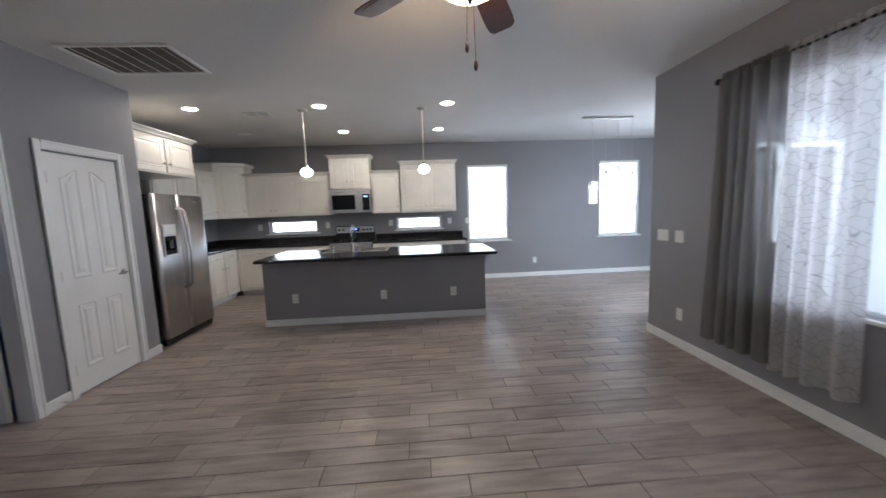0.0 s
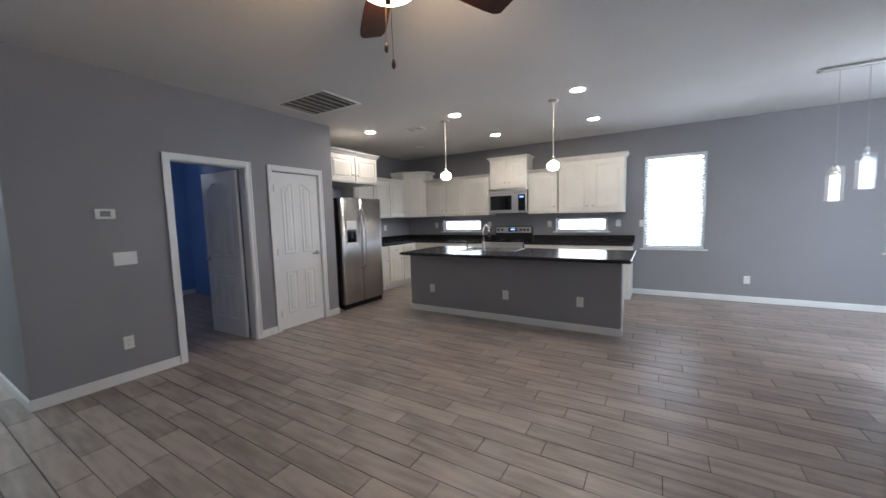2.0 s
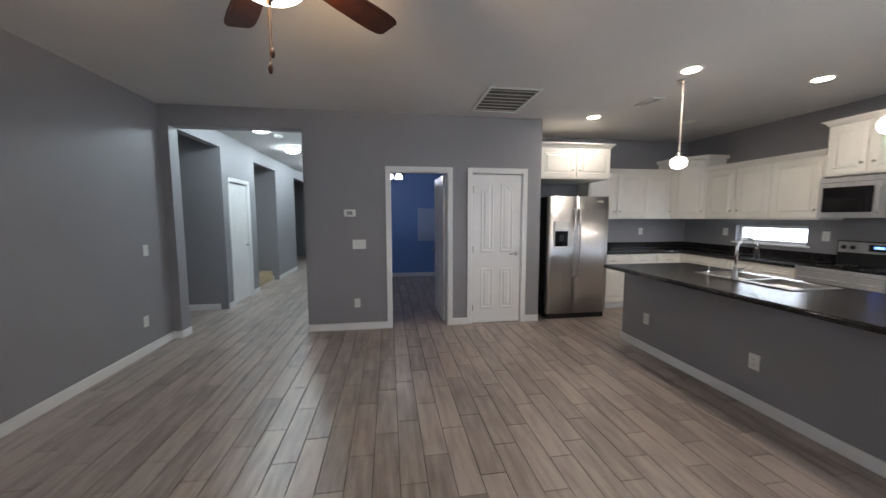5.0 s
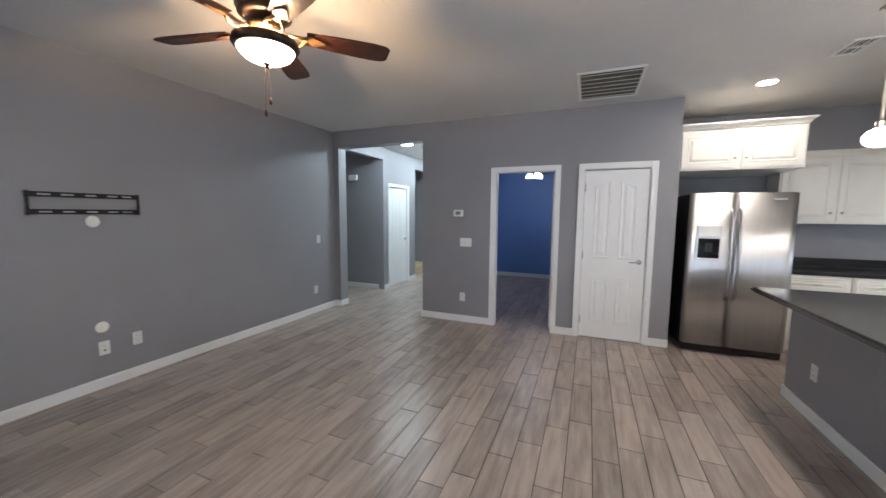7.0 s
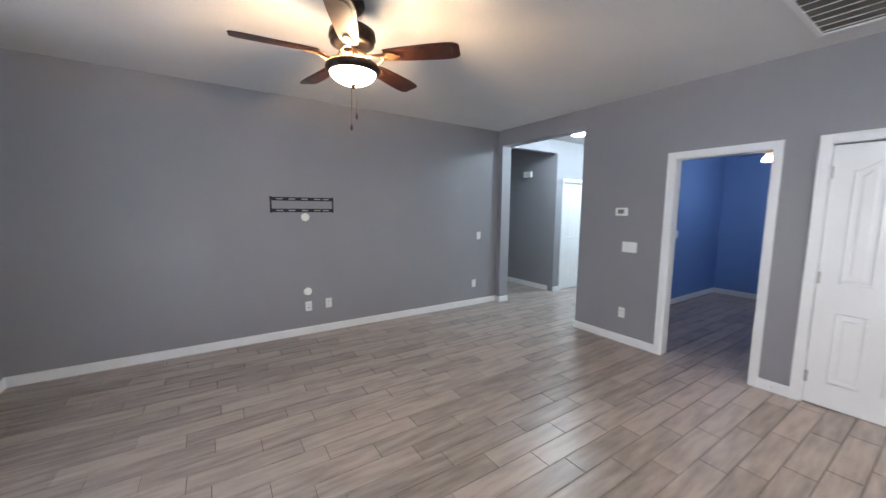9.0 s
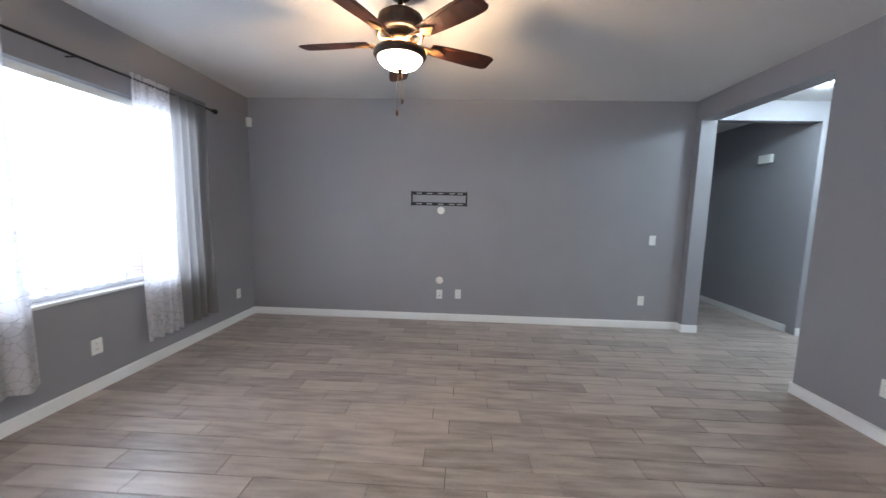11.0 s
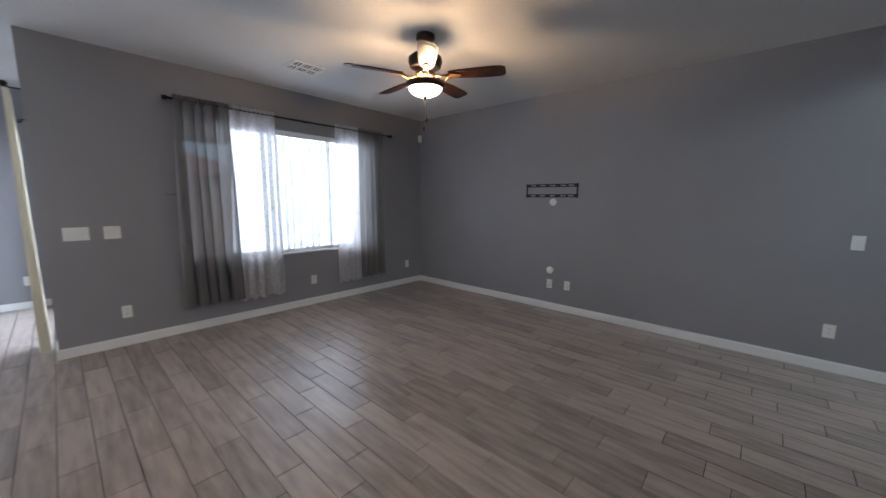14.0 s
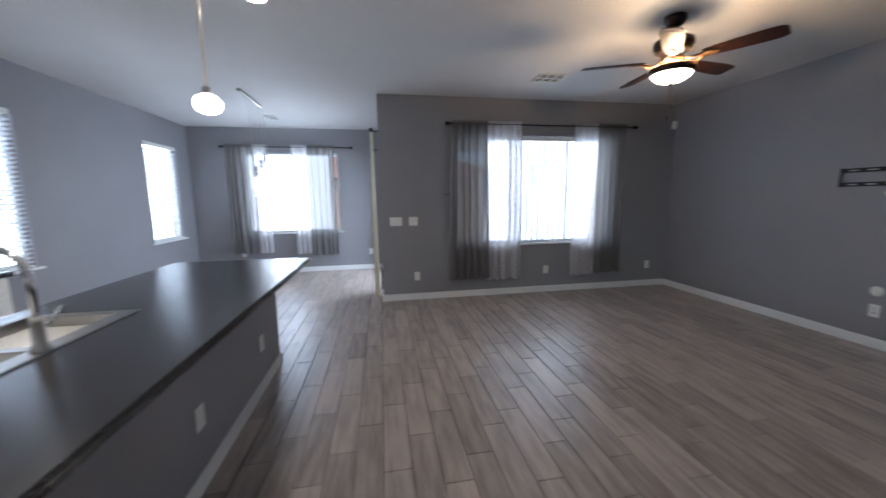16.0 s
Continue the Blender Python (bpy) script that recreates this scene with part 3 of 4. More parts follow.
CX = 2.362
curtain(2.53, 3.03, 0.29, 2.383, CX - 0.012, "y", GREY_CLOTH, 5, 0.06, 1, "grey curtain hanging in soft folds beside the window", 0.10)
curtain(2.045, 2.53, 0.255, 2.383, CX, "y", SHEER, 4, 0.022, 2, "white sheer curtain with a thin web pattern", 0.06)
curtain(0.89, 1.26, 0.26, 2.383, CX, "y", SHEER, 4, 0.022, 3, "white sheer curtain with a thin web pattern")
curtain(0.44, 0.88, 0.29, 2.383, CX, "y", GREY_CLOTH, 4, 0.05, 4, "grey curtain hanging in soft folds beside the window", 0.03)
curtain(6.25, 6.76, 0.42, 2.385, 4.79, "y", GREY_CLOTH, 5, 0.025, 5, "thin grey curtain in the dining area")
curtain(6.04, 6.29, 0.42, 2.385, 4.79, "y", SHEER, 3, 0.02, 6, "white sheer curtain in the dining area")
curtain(5.34, 5.62, 0.38, 2.385, 4.79, "y", SHEER, 3, 0.02, 7, "white sheer curtain in the dining area")
curtain(4.84, 5.34, 0.34, 2.385, 4.79, "y", GREY_CLOTH, 5, 0.025, 8, "thin grey curtain in the dining area")
curtain(2.66, 3.05, 0.03, 2.32, YP + 0.09, "x", CREAM_CLOTH, 5, 0.03, 9, "cream curtain bunched beside the patio door")

# ---- kitchen ----


def cabinet(name, w, d, h, m, doors, label, drawer=0.0, crown=0.0, toe=0.0, mat=None):
    """A cabinet unit with raised-panel doors; its front looks to local -y and stands at y = 0."""
    mat = mat or CREAM
    root = thing(name, m, label, "cabinet", "kitchen cabinets")
    part("body", boxes((0, 0, toe, w, d, h), bevel=0.002), mat, root)
    if toe:
        part("toe_kick", boxes((0, 0.07, 0, w, d, toe - 0.002)), WHITE, root)
    dw = w / doors
    z0, z1 = toe + 0.02, h - 0.02 - (drawer + 0.02 if drawer else 0)
    for k in range(doors):
        x0, x1 = k * dw + 0.018, (k + 1) * dw - 0.018
        fronts = [("door", z0, z1)] + ([("drawer_front", h - 0.02 - drawer, h - 0.02)] if drawer else [])
        for nm, a, c in fronts:
            dr = part(nm, boxes((x0, -0.019, a, x1, -0.001, c), bevel=0.003), mat, root)
            e = 0.055 if nm == "door" else 0.03
            pts = [(0, 0), (x1 - x0 - 2 * e, 0), (x1 - x0 - 2 * e, c - a - 2 * e), (0, c - a - 2 * e)]
            part("panel_moulding", outline_rim(pts, x0 + e, a + e, -0.0192, -0.025, 0.012), mat, dr)
            g = 0.02
            pts = [(0, 0), (x1 - x0 - 2 * e - 2 * g, 0), (x1 - x0 - 2 * e - 2 * g, c - a - 2 * e - 2 * g), (0, c - a - 2 * e - 2 * g)]
            part("raised_panel", outline_slab(pts, x0 + e + g, a + e + g, -0.0192, -0.0265, 0.02), mat, dr)
            if nm == "door":
                kx = x1 - 0.03 if (doors == 1 or k % 2 == 0) else x0 + 0.03
                kz = (a + 0.10 if not toe else c - 0.10)
            else:
                kx, kz = (x0 + x1) / 2, (a + c) / 2
            if nm == "door" and not toe:
                part("knob", turned(lathe([(0.0, 0), (0.006, 0), (0.006, 0.014), (0.014, 0.018), (0.013, 0.026), (0.0, 0.029)], 14), pose(kx, -0.019, kz, 90)), NICKEL, dr, "small metal knob", True)
            else:
                part("handle", tube([(kx - 0.045, -0.019, kz), (kx - 0.045, -0.04, kz), (kx + 0.045, -0.04, kz), (kx + 0.045, -0.019, kz)], 0.005, 8), NICKEL, dr, "metal bar pull")
    if crown:
        n = 6
        bm = bmesh.new()
        rings = []
        for i, (o, z) in enumerate(((0.0, 0), (0.006, 0.008), (0.010, 0.02), (0.026, crown - 0.022), (0.042, crown - 0.012), (0.045, crown))):
            rings.append([bm.verts.new(p) for p in ((-o, -o - 0.019, h + z), (w + o, -o - 0.019, h + z), (w + o, d, h + z), (-o, d, h + z))])
        for a, c in zip(rings, rings[1:]):
            for i in range(4):
                bm.faces.new((a[i], a[(i + 1) % 4], c[(i + 1) % 4], c[i]))
        bm.faces.new(rings[0]), bm.faces.new(rings[-1])
        bmesh.ops.recalc_face_normals(bm, faces=bm.faces)
        part("crown_moulding", bm, mat, root, "cream crown moulding")
    return root


F = YB - 0.32
UZ = 1.42
up = "cream painted wall cabinet with raised-panel doors"
cabinet("wall_cabinet", 0.957, 0.318, 0.74, pose(-3.26, F, UZ), 2, up + " above the counter", crown=0.06)
cabinet("wall_cabinet", 0.545, 0.318, 0.74, pose(-2.30, F, UZ), 1, up + " beside the microwave", crown=0.06)
cabinet("wall_cabinet", 0.735, 0.368, 0.55, pose(-1.718, F - 0.05, 1.90), 2, "short cream wall cabinet above the microwave", crown=0.06)
cabinet("wall_cabinet", 0.53, 0.318, 0.74, pose(-0.975, F, UZ), 1, up + " beside the microwave", crown=0.06)
cabinet("wall_cabinet", 1.05, 0.318, 0.90, pose(-0.42, F, UZ - 0.01), 2, "tall cream wall cabinet at the end of the run", crown=0.07)
cabinet("wall_cabinet", 1.49, 0.318, 0.74, pose(XK + 0.32, 5.34, UZ, 0, 0, 90), 3, up + " beside the refrigerator", crown=0.06)
cabinet("wall_cabinet", 1.07, 0.90, 0.43, pose(-3.08, 4.232, 1.985, 0, 0, 90), 2, "cream cabinet built in above the refrigerator", crown=0.06)
# diagonal corner cabinet
corner = thing("corner_cabinet", pose(0, 0, UZ), "tall cream diagonal corner wall cabinet", "cabinet", "kitchen cabinets")
P0, P1 = (XK + 0.322, 6.835), (-3.262, F)
part("body", prism([(XK + 0.002, 6.835), P0, P1, (-3.262, YB - 0.002), (XK + 0.002, YB - 0.002)], 0, 0.93), CREAM, corner)
o = 0.045
part("crown_moulding", prism([(XK + 0.002, 6.80), (P0[0] + o * 0.6, 6.80), (P1[0] + o, P1[1] - o), (P1[0] + o, YB - 0.002), (XK + 0.002, YB - 0.002)], 0.931, 0.985), CREAM, corner)
dl = math.hypot(P1[0] - P0[0], P1[1] - P0[1])
dm = Matrix.Translation((P0[0], P0[1], 0)) @ pose(0, 0, 0, 0, 0, math.degrees(math.atan2(P1[1] - P0[1], P1[0] - P0[0])))
cd = part("door", turned(boxes((0.03, -0.02, 0.02, dl - 0.03, -0.001, 0.91), bevel=0.003), dm), CREAM, corner)
part("panel_moulding", turned(outline_rim([(0, 0), (dl - 0.17, 0), (dl - 0.17, 0.78), (0, 0.78)], 0.085, 0.075, -0.0202, -0.026, 0.012), dm), CREAM, cd)
part("raised_panel", turned(outline_slab([(0, 0), (dl - 0.21, 0), (dl - 0.21, 0.74), (0, 0.74)], 0.105, 0.095, -0.0202, -0.027, 0.02), dm), CREAM, cd)
part("knob", turned(lathe([(0.0, 0), (0.006, 0), (0.006, 0.014), (0.014, 0.018), (0.013, 0.026), (0.0, 0.029)], 14), dm @ pose(dl - 0.055, -0.02, 0.12, 90)), NICKEL, cd, "small metal knob", True)

lo = "cream base cabinet with a drawer above raised-panel doors"
FB = YB - 0.60
for x, w, n in ((-3.38, 0.80, 1), (-2.58, 0.83, 2), (-0.96, 0.86, 2), (-0.10, 0.86, 2)):
    cabinet("base_cabinet", w - 0.004, 0.598, 0.868, pose(x, FB, 0), n, lo, drawer=0.14, toe=0.10)
for y, w, n in ((5.33, 0.58, 1), (5.92, 0.91, 2)):
    cabinet("base_cabinet", w - 0.004, 0.598, 0.868, pose(XK + 0.60, y, 0, 0, 0, 90), n, lo, drawer=0.14, toe=0.10)


def rounded_top(outline, z0, z1, name, label):
    bm = prism(outline, z0, z1)
    es = [e for e in bm.edges if abs(e.verts[0].co.z - e.verts[1].co.z) < 1e-6]
    bmesh.ops.bevel(bm, geom=es, offset=0.012, segments=3, affect="EDGES", profile=0.5)
    return tagged(mesh_object(name, bm, COUNTER), label, "countertop")


rounded_top([(XK + 0.001, 5.31), (XK + 0.63, 5.31), (XK + 0.63, FB - 0.03), (-1.745, FB - 0.03), (-1.745, YB - 0.001), (XK + 0.001, YB - 0.001)], 0.870, 0.910, "countertop", "black laminate counter running round the kitchen corner")
rounded_top([(-0.965, FB - 0.03), (0.78, FB - 0.03), (0.78, YB - 0.001), (-0.965, YB - 0.001)], 0.870, 0.910, "countertop", "black laminate counter beside the range")
tagged(mesh_object("backsplash", boxes((XK + 0.02, YB - 0.02, 0.911, -1.745, YB - 0.001, 1.01), (XK + 0.001, 5.31, 0.911, XK + 0.02, YB - 0.001, 1.01), bevel=0.003), COUNTER), "black laminate backsplash strip behind the counter", "backsplash")
tagged(mesh_object("backsplash", boxes((-0.965, YB - 0.02, 0.911, 0.78, YB - 0.001, 1.01), bevel=0.003), COUNTER), "black laminate backsplash strip beside the range", "backsplash")

# refrigerator
fr = thing("refrigerator", pose(-2.98, 4.345, 0, 0, 0, 90), "stainless steel side-by-side refrigerator with an ice dispenser", "refrigerator")
part("body", boxes((0.0, 0.075, 0.03, 0.90, 0.82, 1.735), bevel=0.006), BLACK, fr, "black cabinet")
part("base_grille", boxes((0.01, 0.03, 0.01, 0.89, 0.075, 0.085), bevel=0.006), BLACK, fr, "black base grille")
for x0, x1 in ((0.003, 0.398), (0.404, 0.897)):
    bm = bmesh.new()
    prof = []
    n = 10
    for i in range(n + 1):
        u = i / n
        prof.append((x0 + (x1 - x0) * u, 0.002 - 0.012 * math.sin(math.pi * u) ** 0.5))
    bm = prism(prof + [(x1, 0.07), (x0, 0.07)], 0.09, 1.74)
    es = [e for e in bm.edges if abs(e.verts[0].co.z - e.verts[1].co.z) < 1e-6]
    bmesh.ops.bevel(bm, geom=es, offset=0.008, segments=2, affect="EDGES")
    part("door", bm, STEEL, fr, "brushed steel door", True)
for x in (0.365, 0.437):
    part("handle", tube([(x, -0.012, 0.62), (x, -0.055, 0.66), (x, -0.072, 0.85), (x, -0.078, 1.10), (x, -0.072, 1.36), (x, -0.055, 1.54), (x, -0.012, 1.58)], 0.014, 12), STEEL, fr, "curved steel handle", True)
disp = part("dispenser", boxes((0.075, -0.024, 1.03, 0.295, 0.0, 1.40), bevel=0.008), STEEL, fr, "ice and water dispenser")
part("recess", boxes((0.09, -0.0265, 1.045, 0.28, -0.0245, 1.26), bevel=0.0008), DARK_GLASS, disp, "dark dispenser recess")
part("paddle", boxes((0.155, -0.034, 1.12, 0.215, -0.027, 1.21), bevel=0.003), BLACK, disp)
part("tray", boxes((0.085, -0.036, 1.035, 0.285, -0.027, 1.05), bevel=0.003), PLATE, disp)
part("control_panel", boxes((0.09, -0.0265, 1.285, 0.28, -0.0245, 1.385)), PLATE, disp)
part("badge", boxes((0.70, -0.02, 1.66, 0.80, -0.013, 1.68), bevel=0.001), NICKEL, fr, "small plain maker's badge")

# range and microwave
rg = thing("range", pose(-1.735, FB - 0.03, 0), "black and stainless electric range", "range")
part("body", boxes((0, 0.02, 0.03, 0.76, 0.60, 0.905), bevel=0.004), BLACK, rg)
part("cooktop", boxes((0, 0.0, 0.906, 0.76, 0.55, 0.922), bevel=0.004), DARK_GLASS, rg, "black glass cooktop")
part("front_trim", boxes((0.0, -0.012, 0.86, 0.76, 0.018, 0.905), bevel=0.004), STEEL, rg, "steel front trim")
part("oven_door", boxes((0.01, -0.012, 0.24, 0.75, 0.018, 0.855), bevel=0.005), STEEL, rg, "steel oven door")
part("oven_window", boxes((0.12, -0.016, 0.36, 0.64, -0.0125, 0.70), bevel=0.001), DARK_GLASS, rg)
part("oven_handle", tube([(0.06, -0.012, 0.79), (0.06, -0.05, 0.79), (0.70, -0.05, 0.79), (0.70, -0.012, 0.79)], 0.012, 10), STEEL, rg)
part("drawer", boxes((0.01, -0.012, 0.06, 0.75, 0.018, 0.23), bevel=0.005), STEEL, rg)
bg = part("backguard", boxes((0, 0.552, 0.906, 0.76, 0.618, 1.19), bevel=0.006), BLACK, rg, "black control backguard")
part("control_panel", boxes((0.015, 0.545, 1.055, 0.745, 0.5515, 1.175), bevel=0.002), STEEL, bg, "steel control panel")
part("display", boxes((0.28, 0.541, 1.08, 0.46, 0.5448, 1.155)), DARK_GLASS, bg)
part("clock_display", boxes((0.33, 0.5385, 1.11, 0.41, 0.5408, 1.135)), BLUE_LED, bg, "lit blue clock")
for x in (0.07, 0.15, 0.54, 0.61, 0.68):
    part("knob", turned(lathe([(0.024, 0), (0.022, 0.018), (0.010, 0.022), (0, 0.022)], 16), pose(x, 0.545, 1.115, 90)), BLACK, bg, "black control knob", True)
for x, y, r in ((0.2, 0.16, 0.10), (0.56, 0.16, 0.08), (0.2, 0.40, 0.08), (0.56, 0.40, 0.10)):
    part("burner_ring", lathe([(r - 0.004, 0.9222), (r - 0.004, 0.9228), (r, 0.9228), (r, 0.9222), (r - 0.004, 0.9222)], 32, (x, y, 0), False), NICKEL, rg)
mw = thing("microwave", pose(-1.735, YB - 0.41, 1.447), "stainless steel over-the-range microwave", "microwave")
part("body", boxes((0, 0.02, 0, 0.76, 0.40, 0.435), bevel=0.004), BLACK, mw)
part("top_grille", boxes((0, 0.0, 0.385, 0.76, 0.02, 0.435), bevel=0.003), STEEL, mw)
dr = part("door", boxes((0, -0.008, 0.0, 0.565, 0.019, 0.38), bevel=0.006), STEEL, mw, "steel framed door")
part("door_window", boxes((0.045, -0.012, 0.06, 0.47, -0.0085, 0.33), bevel=0.001), DARK_GLASS, dr)
part("handle", tube([(0.515, -0.008, 0.05), (0.515, -0.045, 0.07), (0.515, -0.05, 0.19), (0.515, -0.045, 0.31), (0.515, -0.008, 0.33)], 0.013, 10), STEEL, dr, "", True)
cp = part("control_panel", boxes((0.57, -0.008, 0.0, 0.76, 0.019, 0.38), bevel=0.006), STEEL, mw)
part("keypad", boxes((0.60, -0.011, 0.04, 0.735, -0.0085, 0.34), bevel=0.001), DARK_GLASS, cp)
part("clock_display", boxes((0.63, -0.0125, 0.285, 0.70, -0.0112, 0.31)), BLUE_LED, cp, "lit blue clock")

# island
IX0, IX1, IY = -2.14, 0.765, 4.92
isl = structure("island_wall", boxes((IX0, IY, 0, IX1, IY + 0.14, 0.868)), WALL, "grey painted knee wall of the kitchen island", "island")
for bb in ((IX0 - b, IY - b, IX1 + b, IY), (IX1, IY, IX1 + b, IY + 0.14), (IX0 - b, IY, IX0, IY + 0.14)):
    structure("baseboard", boxes((bb[0], bb[1], 0, bb[2], bb[3], 0.088), bevel=0.003), WHITE, "white painted baseboard round the island", "baseboard")
for k, (x, w) in enumerate(((-2.13, 0.72), (-1.41, 0.90), (-0.51, 0.62), (0.11, 0.64))):
    cabinet("island_cabinet", w - 0.004, 0.55, 0.868, pose(x + w, 5.61, 0, 0, 0, 180), 2 if w > 0.7 else 1, "cream island base cabinet facing the range", drawer=0.14, toe=0.10)
# island counter with a cut-out for the sink
SX0, SX1, SY0, SY1 = -1.40, -0.58, 5.20, 5.58
OX0, OX1, OY0, OY1 = -2.12, 0.88, 4.63, 5.72
bm = bmesh.new()
for z, flip in ((0.870, True), (0.910, False)):
    outer = [bm.verts.new((x, y, z)) for x, y in ((OX0, OY0), (OX1, OY0), (OX1, OY1), (OX0, OY1))]
    inner = [bm.verts.new((x, y, z)) for x, y in ((SX0, SY0), (SX1, SY0), (SX1, SY1), (SX0, SY1))]
    for i in range(4):
        bm.faces.new((outer[i], outer[(i + 1) % 4], inner[(i + 1) % 4], inner[i]))
bm.verts.ensure_lookup_table()
for base in (0, 4):
    for i in range(4):
        a, c = bm.verts[base + i], bm.verts[base + (i + 1) % 4]
        bm.faces.new((a, c, bm.verts[8 + base + (i + 1) % 4], bm.verts[8 + base + i]))
bmesh.ops.recalc_face_normals(bm, faces=bm.faces)
es = [e for e in bm.edges if all(v.co.x in (OX0, OX1) or abs(v.co.x - OX0) < 1e-4 or abs(v.co.x - OX1) < 1e-4 for v in e.verts) and abs(e.verts[0].co.z - e.verts[1].co.z) < 1e-4]
bmesh.ops.bevel(bm, geom=es, offset=0.012, segments=3, affect="EDGES")
tagged(mesh_object("island_countertop", bm, COUNTER), "long black laminate island counter with a sink", "countertop")
sink = thing("sink", pose(0, 0, 0), "double-bowl stainless steel drop-in sink", "sink")
r = 0.03
part("rim", boxes((SX0 - r, SY0 - r - 0.03, 0.911, SX1 + r, SY0 + 0.012, 0.917), (SX0 - r, SY1 - 0.012, 0.911, SX1 + r, SY1 + r, 0.917), (SX0 - r, SY0 + 0.012, 0.911, SX0 + 0.012, SY1 - 0.012, 0.917),
                  (SX1 - 0.012, SY0 + 0.012, 0.911, SX1 + r, SY1 - 0.012, 0.917), (-1.01, SY0 + 0.012, 0.905, -0.97, SY1 - 0.012, 0.916), bevel=0.002), SINK_STEEL, sink)
for x0, x1 in ((SX0 + 0.012, -1.01), (-0.97, SX1 - 0.012)):
    y0, y1, z0 = SY0 + 0.012, SY1 - 0.012, 0.72
    part("bowl", boxes((x0, y0, z0, x1, y1, z0 + 0.004), (x0 - 0.003, y0, z0, x0, y1, 0.910), (x1, y0, z0, x1 + 0.003, y1, 0.910), (x0, y0 - 0.003, z0, x1, y0, 0.910), (x0, y1, z0, x1, y1 + 0.003, 0.910)), SINK_STEEL, sink)
    part("drain", lathe([(0.04, 0.7245), (0.04, 0.728), (0.03, 0.726), (0, 0.726)], 20, ((x0 + x1) / 2, (y0 + y1) / 2, 0)), NICKEL, sink)
fc = thing("faucet", pose(-1.02, 5.165, 0.917), "brushed nickel gooseneck kitchen faucet", "faucet")
part("base", lathe([(0.03, 0), (0.03, 0.008), (0.02, 0.03), (0.02, 0.10), (0.016, 0.12), (0, 0.12)], 20), NICKEL, fc, "", True)
arc = [(0, 0, 0.11), (0, 0, 0.26)] + [(0, 0.10 - 0.10 * math.cos(a), 0.26 + 0.10 * math.sin(a)) for a in [math.pi * i / 10 for i in range(1, 10)]] + [(0, 0.205, 0.25)]
part("spout", tube(arc, 0.012, 12), CHROME, fc, "", True)
part("spray_head", tube([(0, 0.204, 0.26), (0, 0.210, 0.17)], 0.017, 12), BLACK, fc, "dark spray head", True)
part("lever", tube([(0.02, 0, 0.08), (0.05, 0, 0.09), (0.10, 0, 0.13)], 0.006, 8), CHROME, fc, "", True)
tagged(mesh_object("soap_dispenser", lathe([(0.018, 0.917), (0.018, 0.925), (0.008, 0.93), (0.008, 0.99), (0.014, 0.995), (0.012, 1.0), (0, 1.0)], 16, (-1.28, 5.165, 0)), CHROME, True), "small chrome soap dispenser beside the faucet", "soap dispenser")

# ---- lamps, fans and vents ----


def recessed(x, y, lit=True):
    root = thing("recessed_light", pose(x, y, C), "round recessed ceiling downlight, " + ("lit" if lit else "switched off"), "ceiling light", "recessed kitchen lights")
    part("trim", lathe([(0.070, -0.001), (0.095, -0.001), (0.095, -0.006), (0.080, -0.012), (0.070, -0.008), (0.070, -0.001)], 28, (0, 0, 0), False), PLATE, root, "", True)
    part("lens", lathe([(0.0, -0.004), (0.069, -0.004), (0.069, -0.008), (0.0, -0.009)], 28), CAN if lit else PLATE, root, "glowing lens" if lit else "")


for x, y in ((-2.76, 4.83), (-1.25, 4.82), (-1.25, 6.22), (0.28, 6.17), (0.315, 4.77)):
    recessed(x, y)
recessed(-2.80, 6.24, False)


def pendant(x, y):
    root = thing("pendant_lamp", pose(x, y, 0), "pendant lamp with a ribbed white glass globe, lit", "pendant lamp", "island pendants")
    part("canopy", lathe([(0.0, C - 0.001), (0.062, C - 0.001), (0.060, C - 0.012), (0.030, C - 0.028), (0.0, C - 0.03)], 24), NICKEL, root, "", True)
    part("stem", tube([(0, 0, C - 0.028), (0, 0, 2.07)], 0.0085, 10), STEM, root, "", True)
    part("cap", lathe([(0.0, 2.095), (0.022, 2.08), (0.026, 2.05), (0.034, 2.042), (0.0, 2.04)], 20), NICKEL, root, "", True)
    prof = [(0.03, 2.045)]
    for i in range(1, 12):
        a = math.pi * i / 12
        prof.append((0.072 * math.sin(a) ** 0.8 + (0.003 if i % 2 else 0), 1.985 + 0.056 * math.cos(a)))
    prof.append((0.0, 1.928))
    part("globe", lathe(prof, 28), GLOBE, root, "glowing ribbed globe", True)


pendant(-1.495, 4.97)
pendant(0.0, 4.98)


def ceiling_fan(x, y, top, name, label, angle0, r_tip, blade_mat, metal, gold, big):
    """Fan with canopy, motor, five blades on scrolled arms, and a light kit."""
    root = thing(name, pose(x, y, 0), label, "ceiling fan")
    bz = top - 0.312
    part("canopy", lathe([(0.0, top - 0.001), (0.075, top - 0.001), (0.078, top - 0.03), (0.055, top - 0.065), (0.025, top - 0.08), (0, top - 0.08)], 24), metal, root, "", True)
    part("downrod", tube([(0, 0, top - 0.075), (0, 0, top - 0.15)], 0.018, 12), metal, root, "", True)
    part("motor_housing", lathe([(0.03, top - 0.145), (0.10, top - 0.15), (0.135, top - 0.175), (0.14, top - 0.215), (0.125, top - 0.235), (0.13, top - 0.245), (0.10, top - 0.26), (0, top - 0.26)], 32), metal, root, "dark ribbed motor housing", True)
    part("flywheel", lathe([(0.0, bz + 0.014), (0.085, bz + 0.012), (0.088, bz - 0.004), (0.055, bz - 0.018), (0.04, bz - 0.028), (0.0, bz - 0.028)], 28), gold, root, "", True)
    n = 12
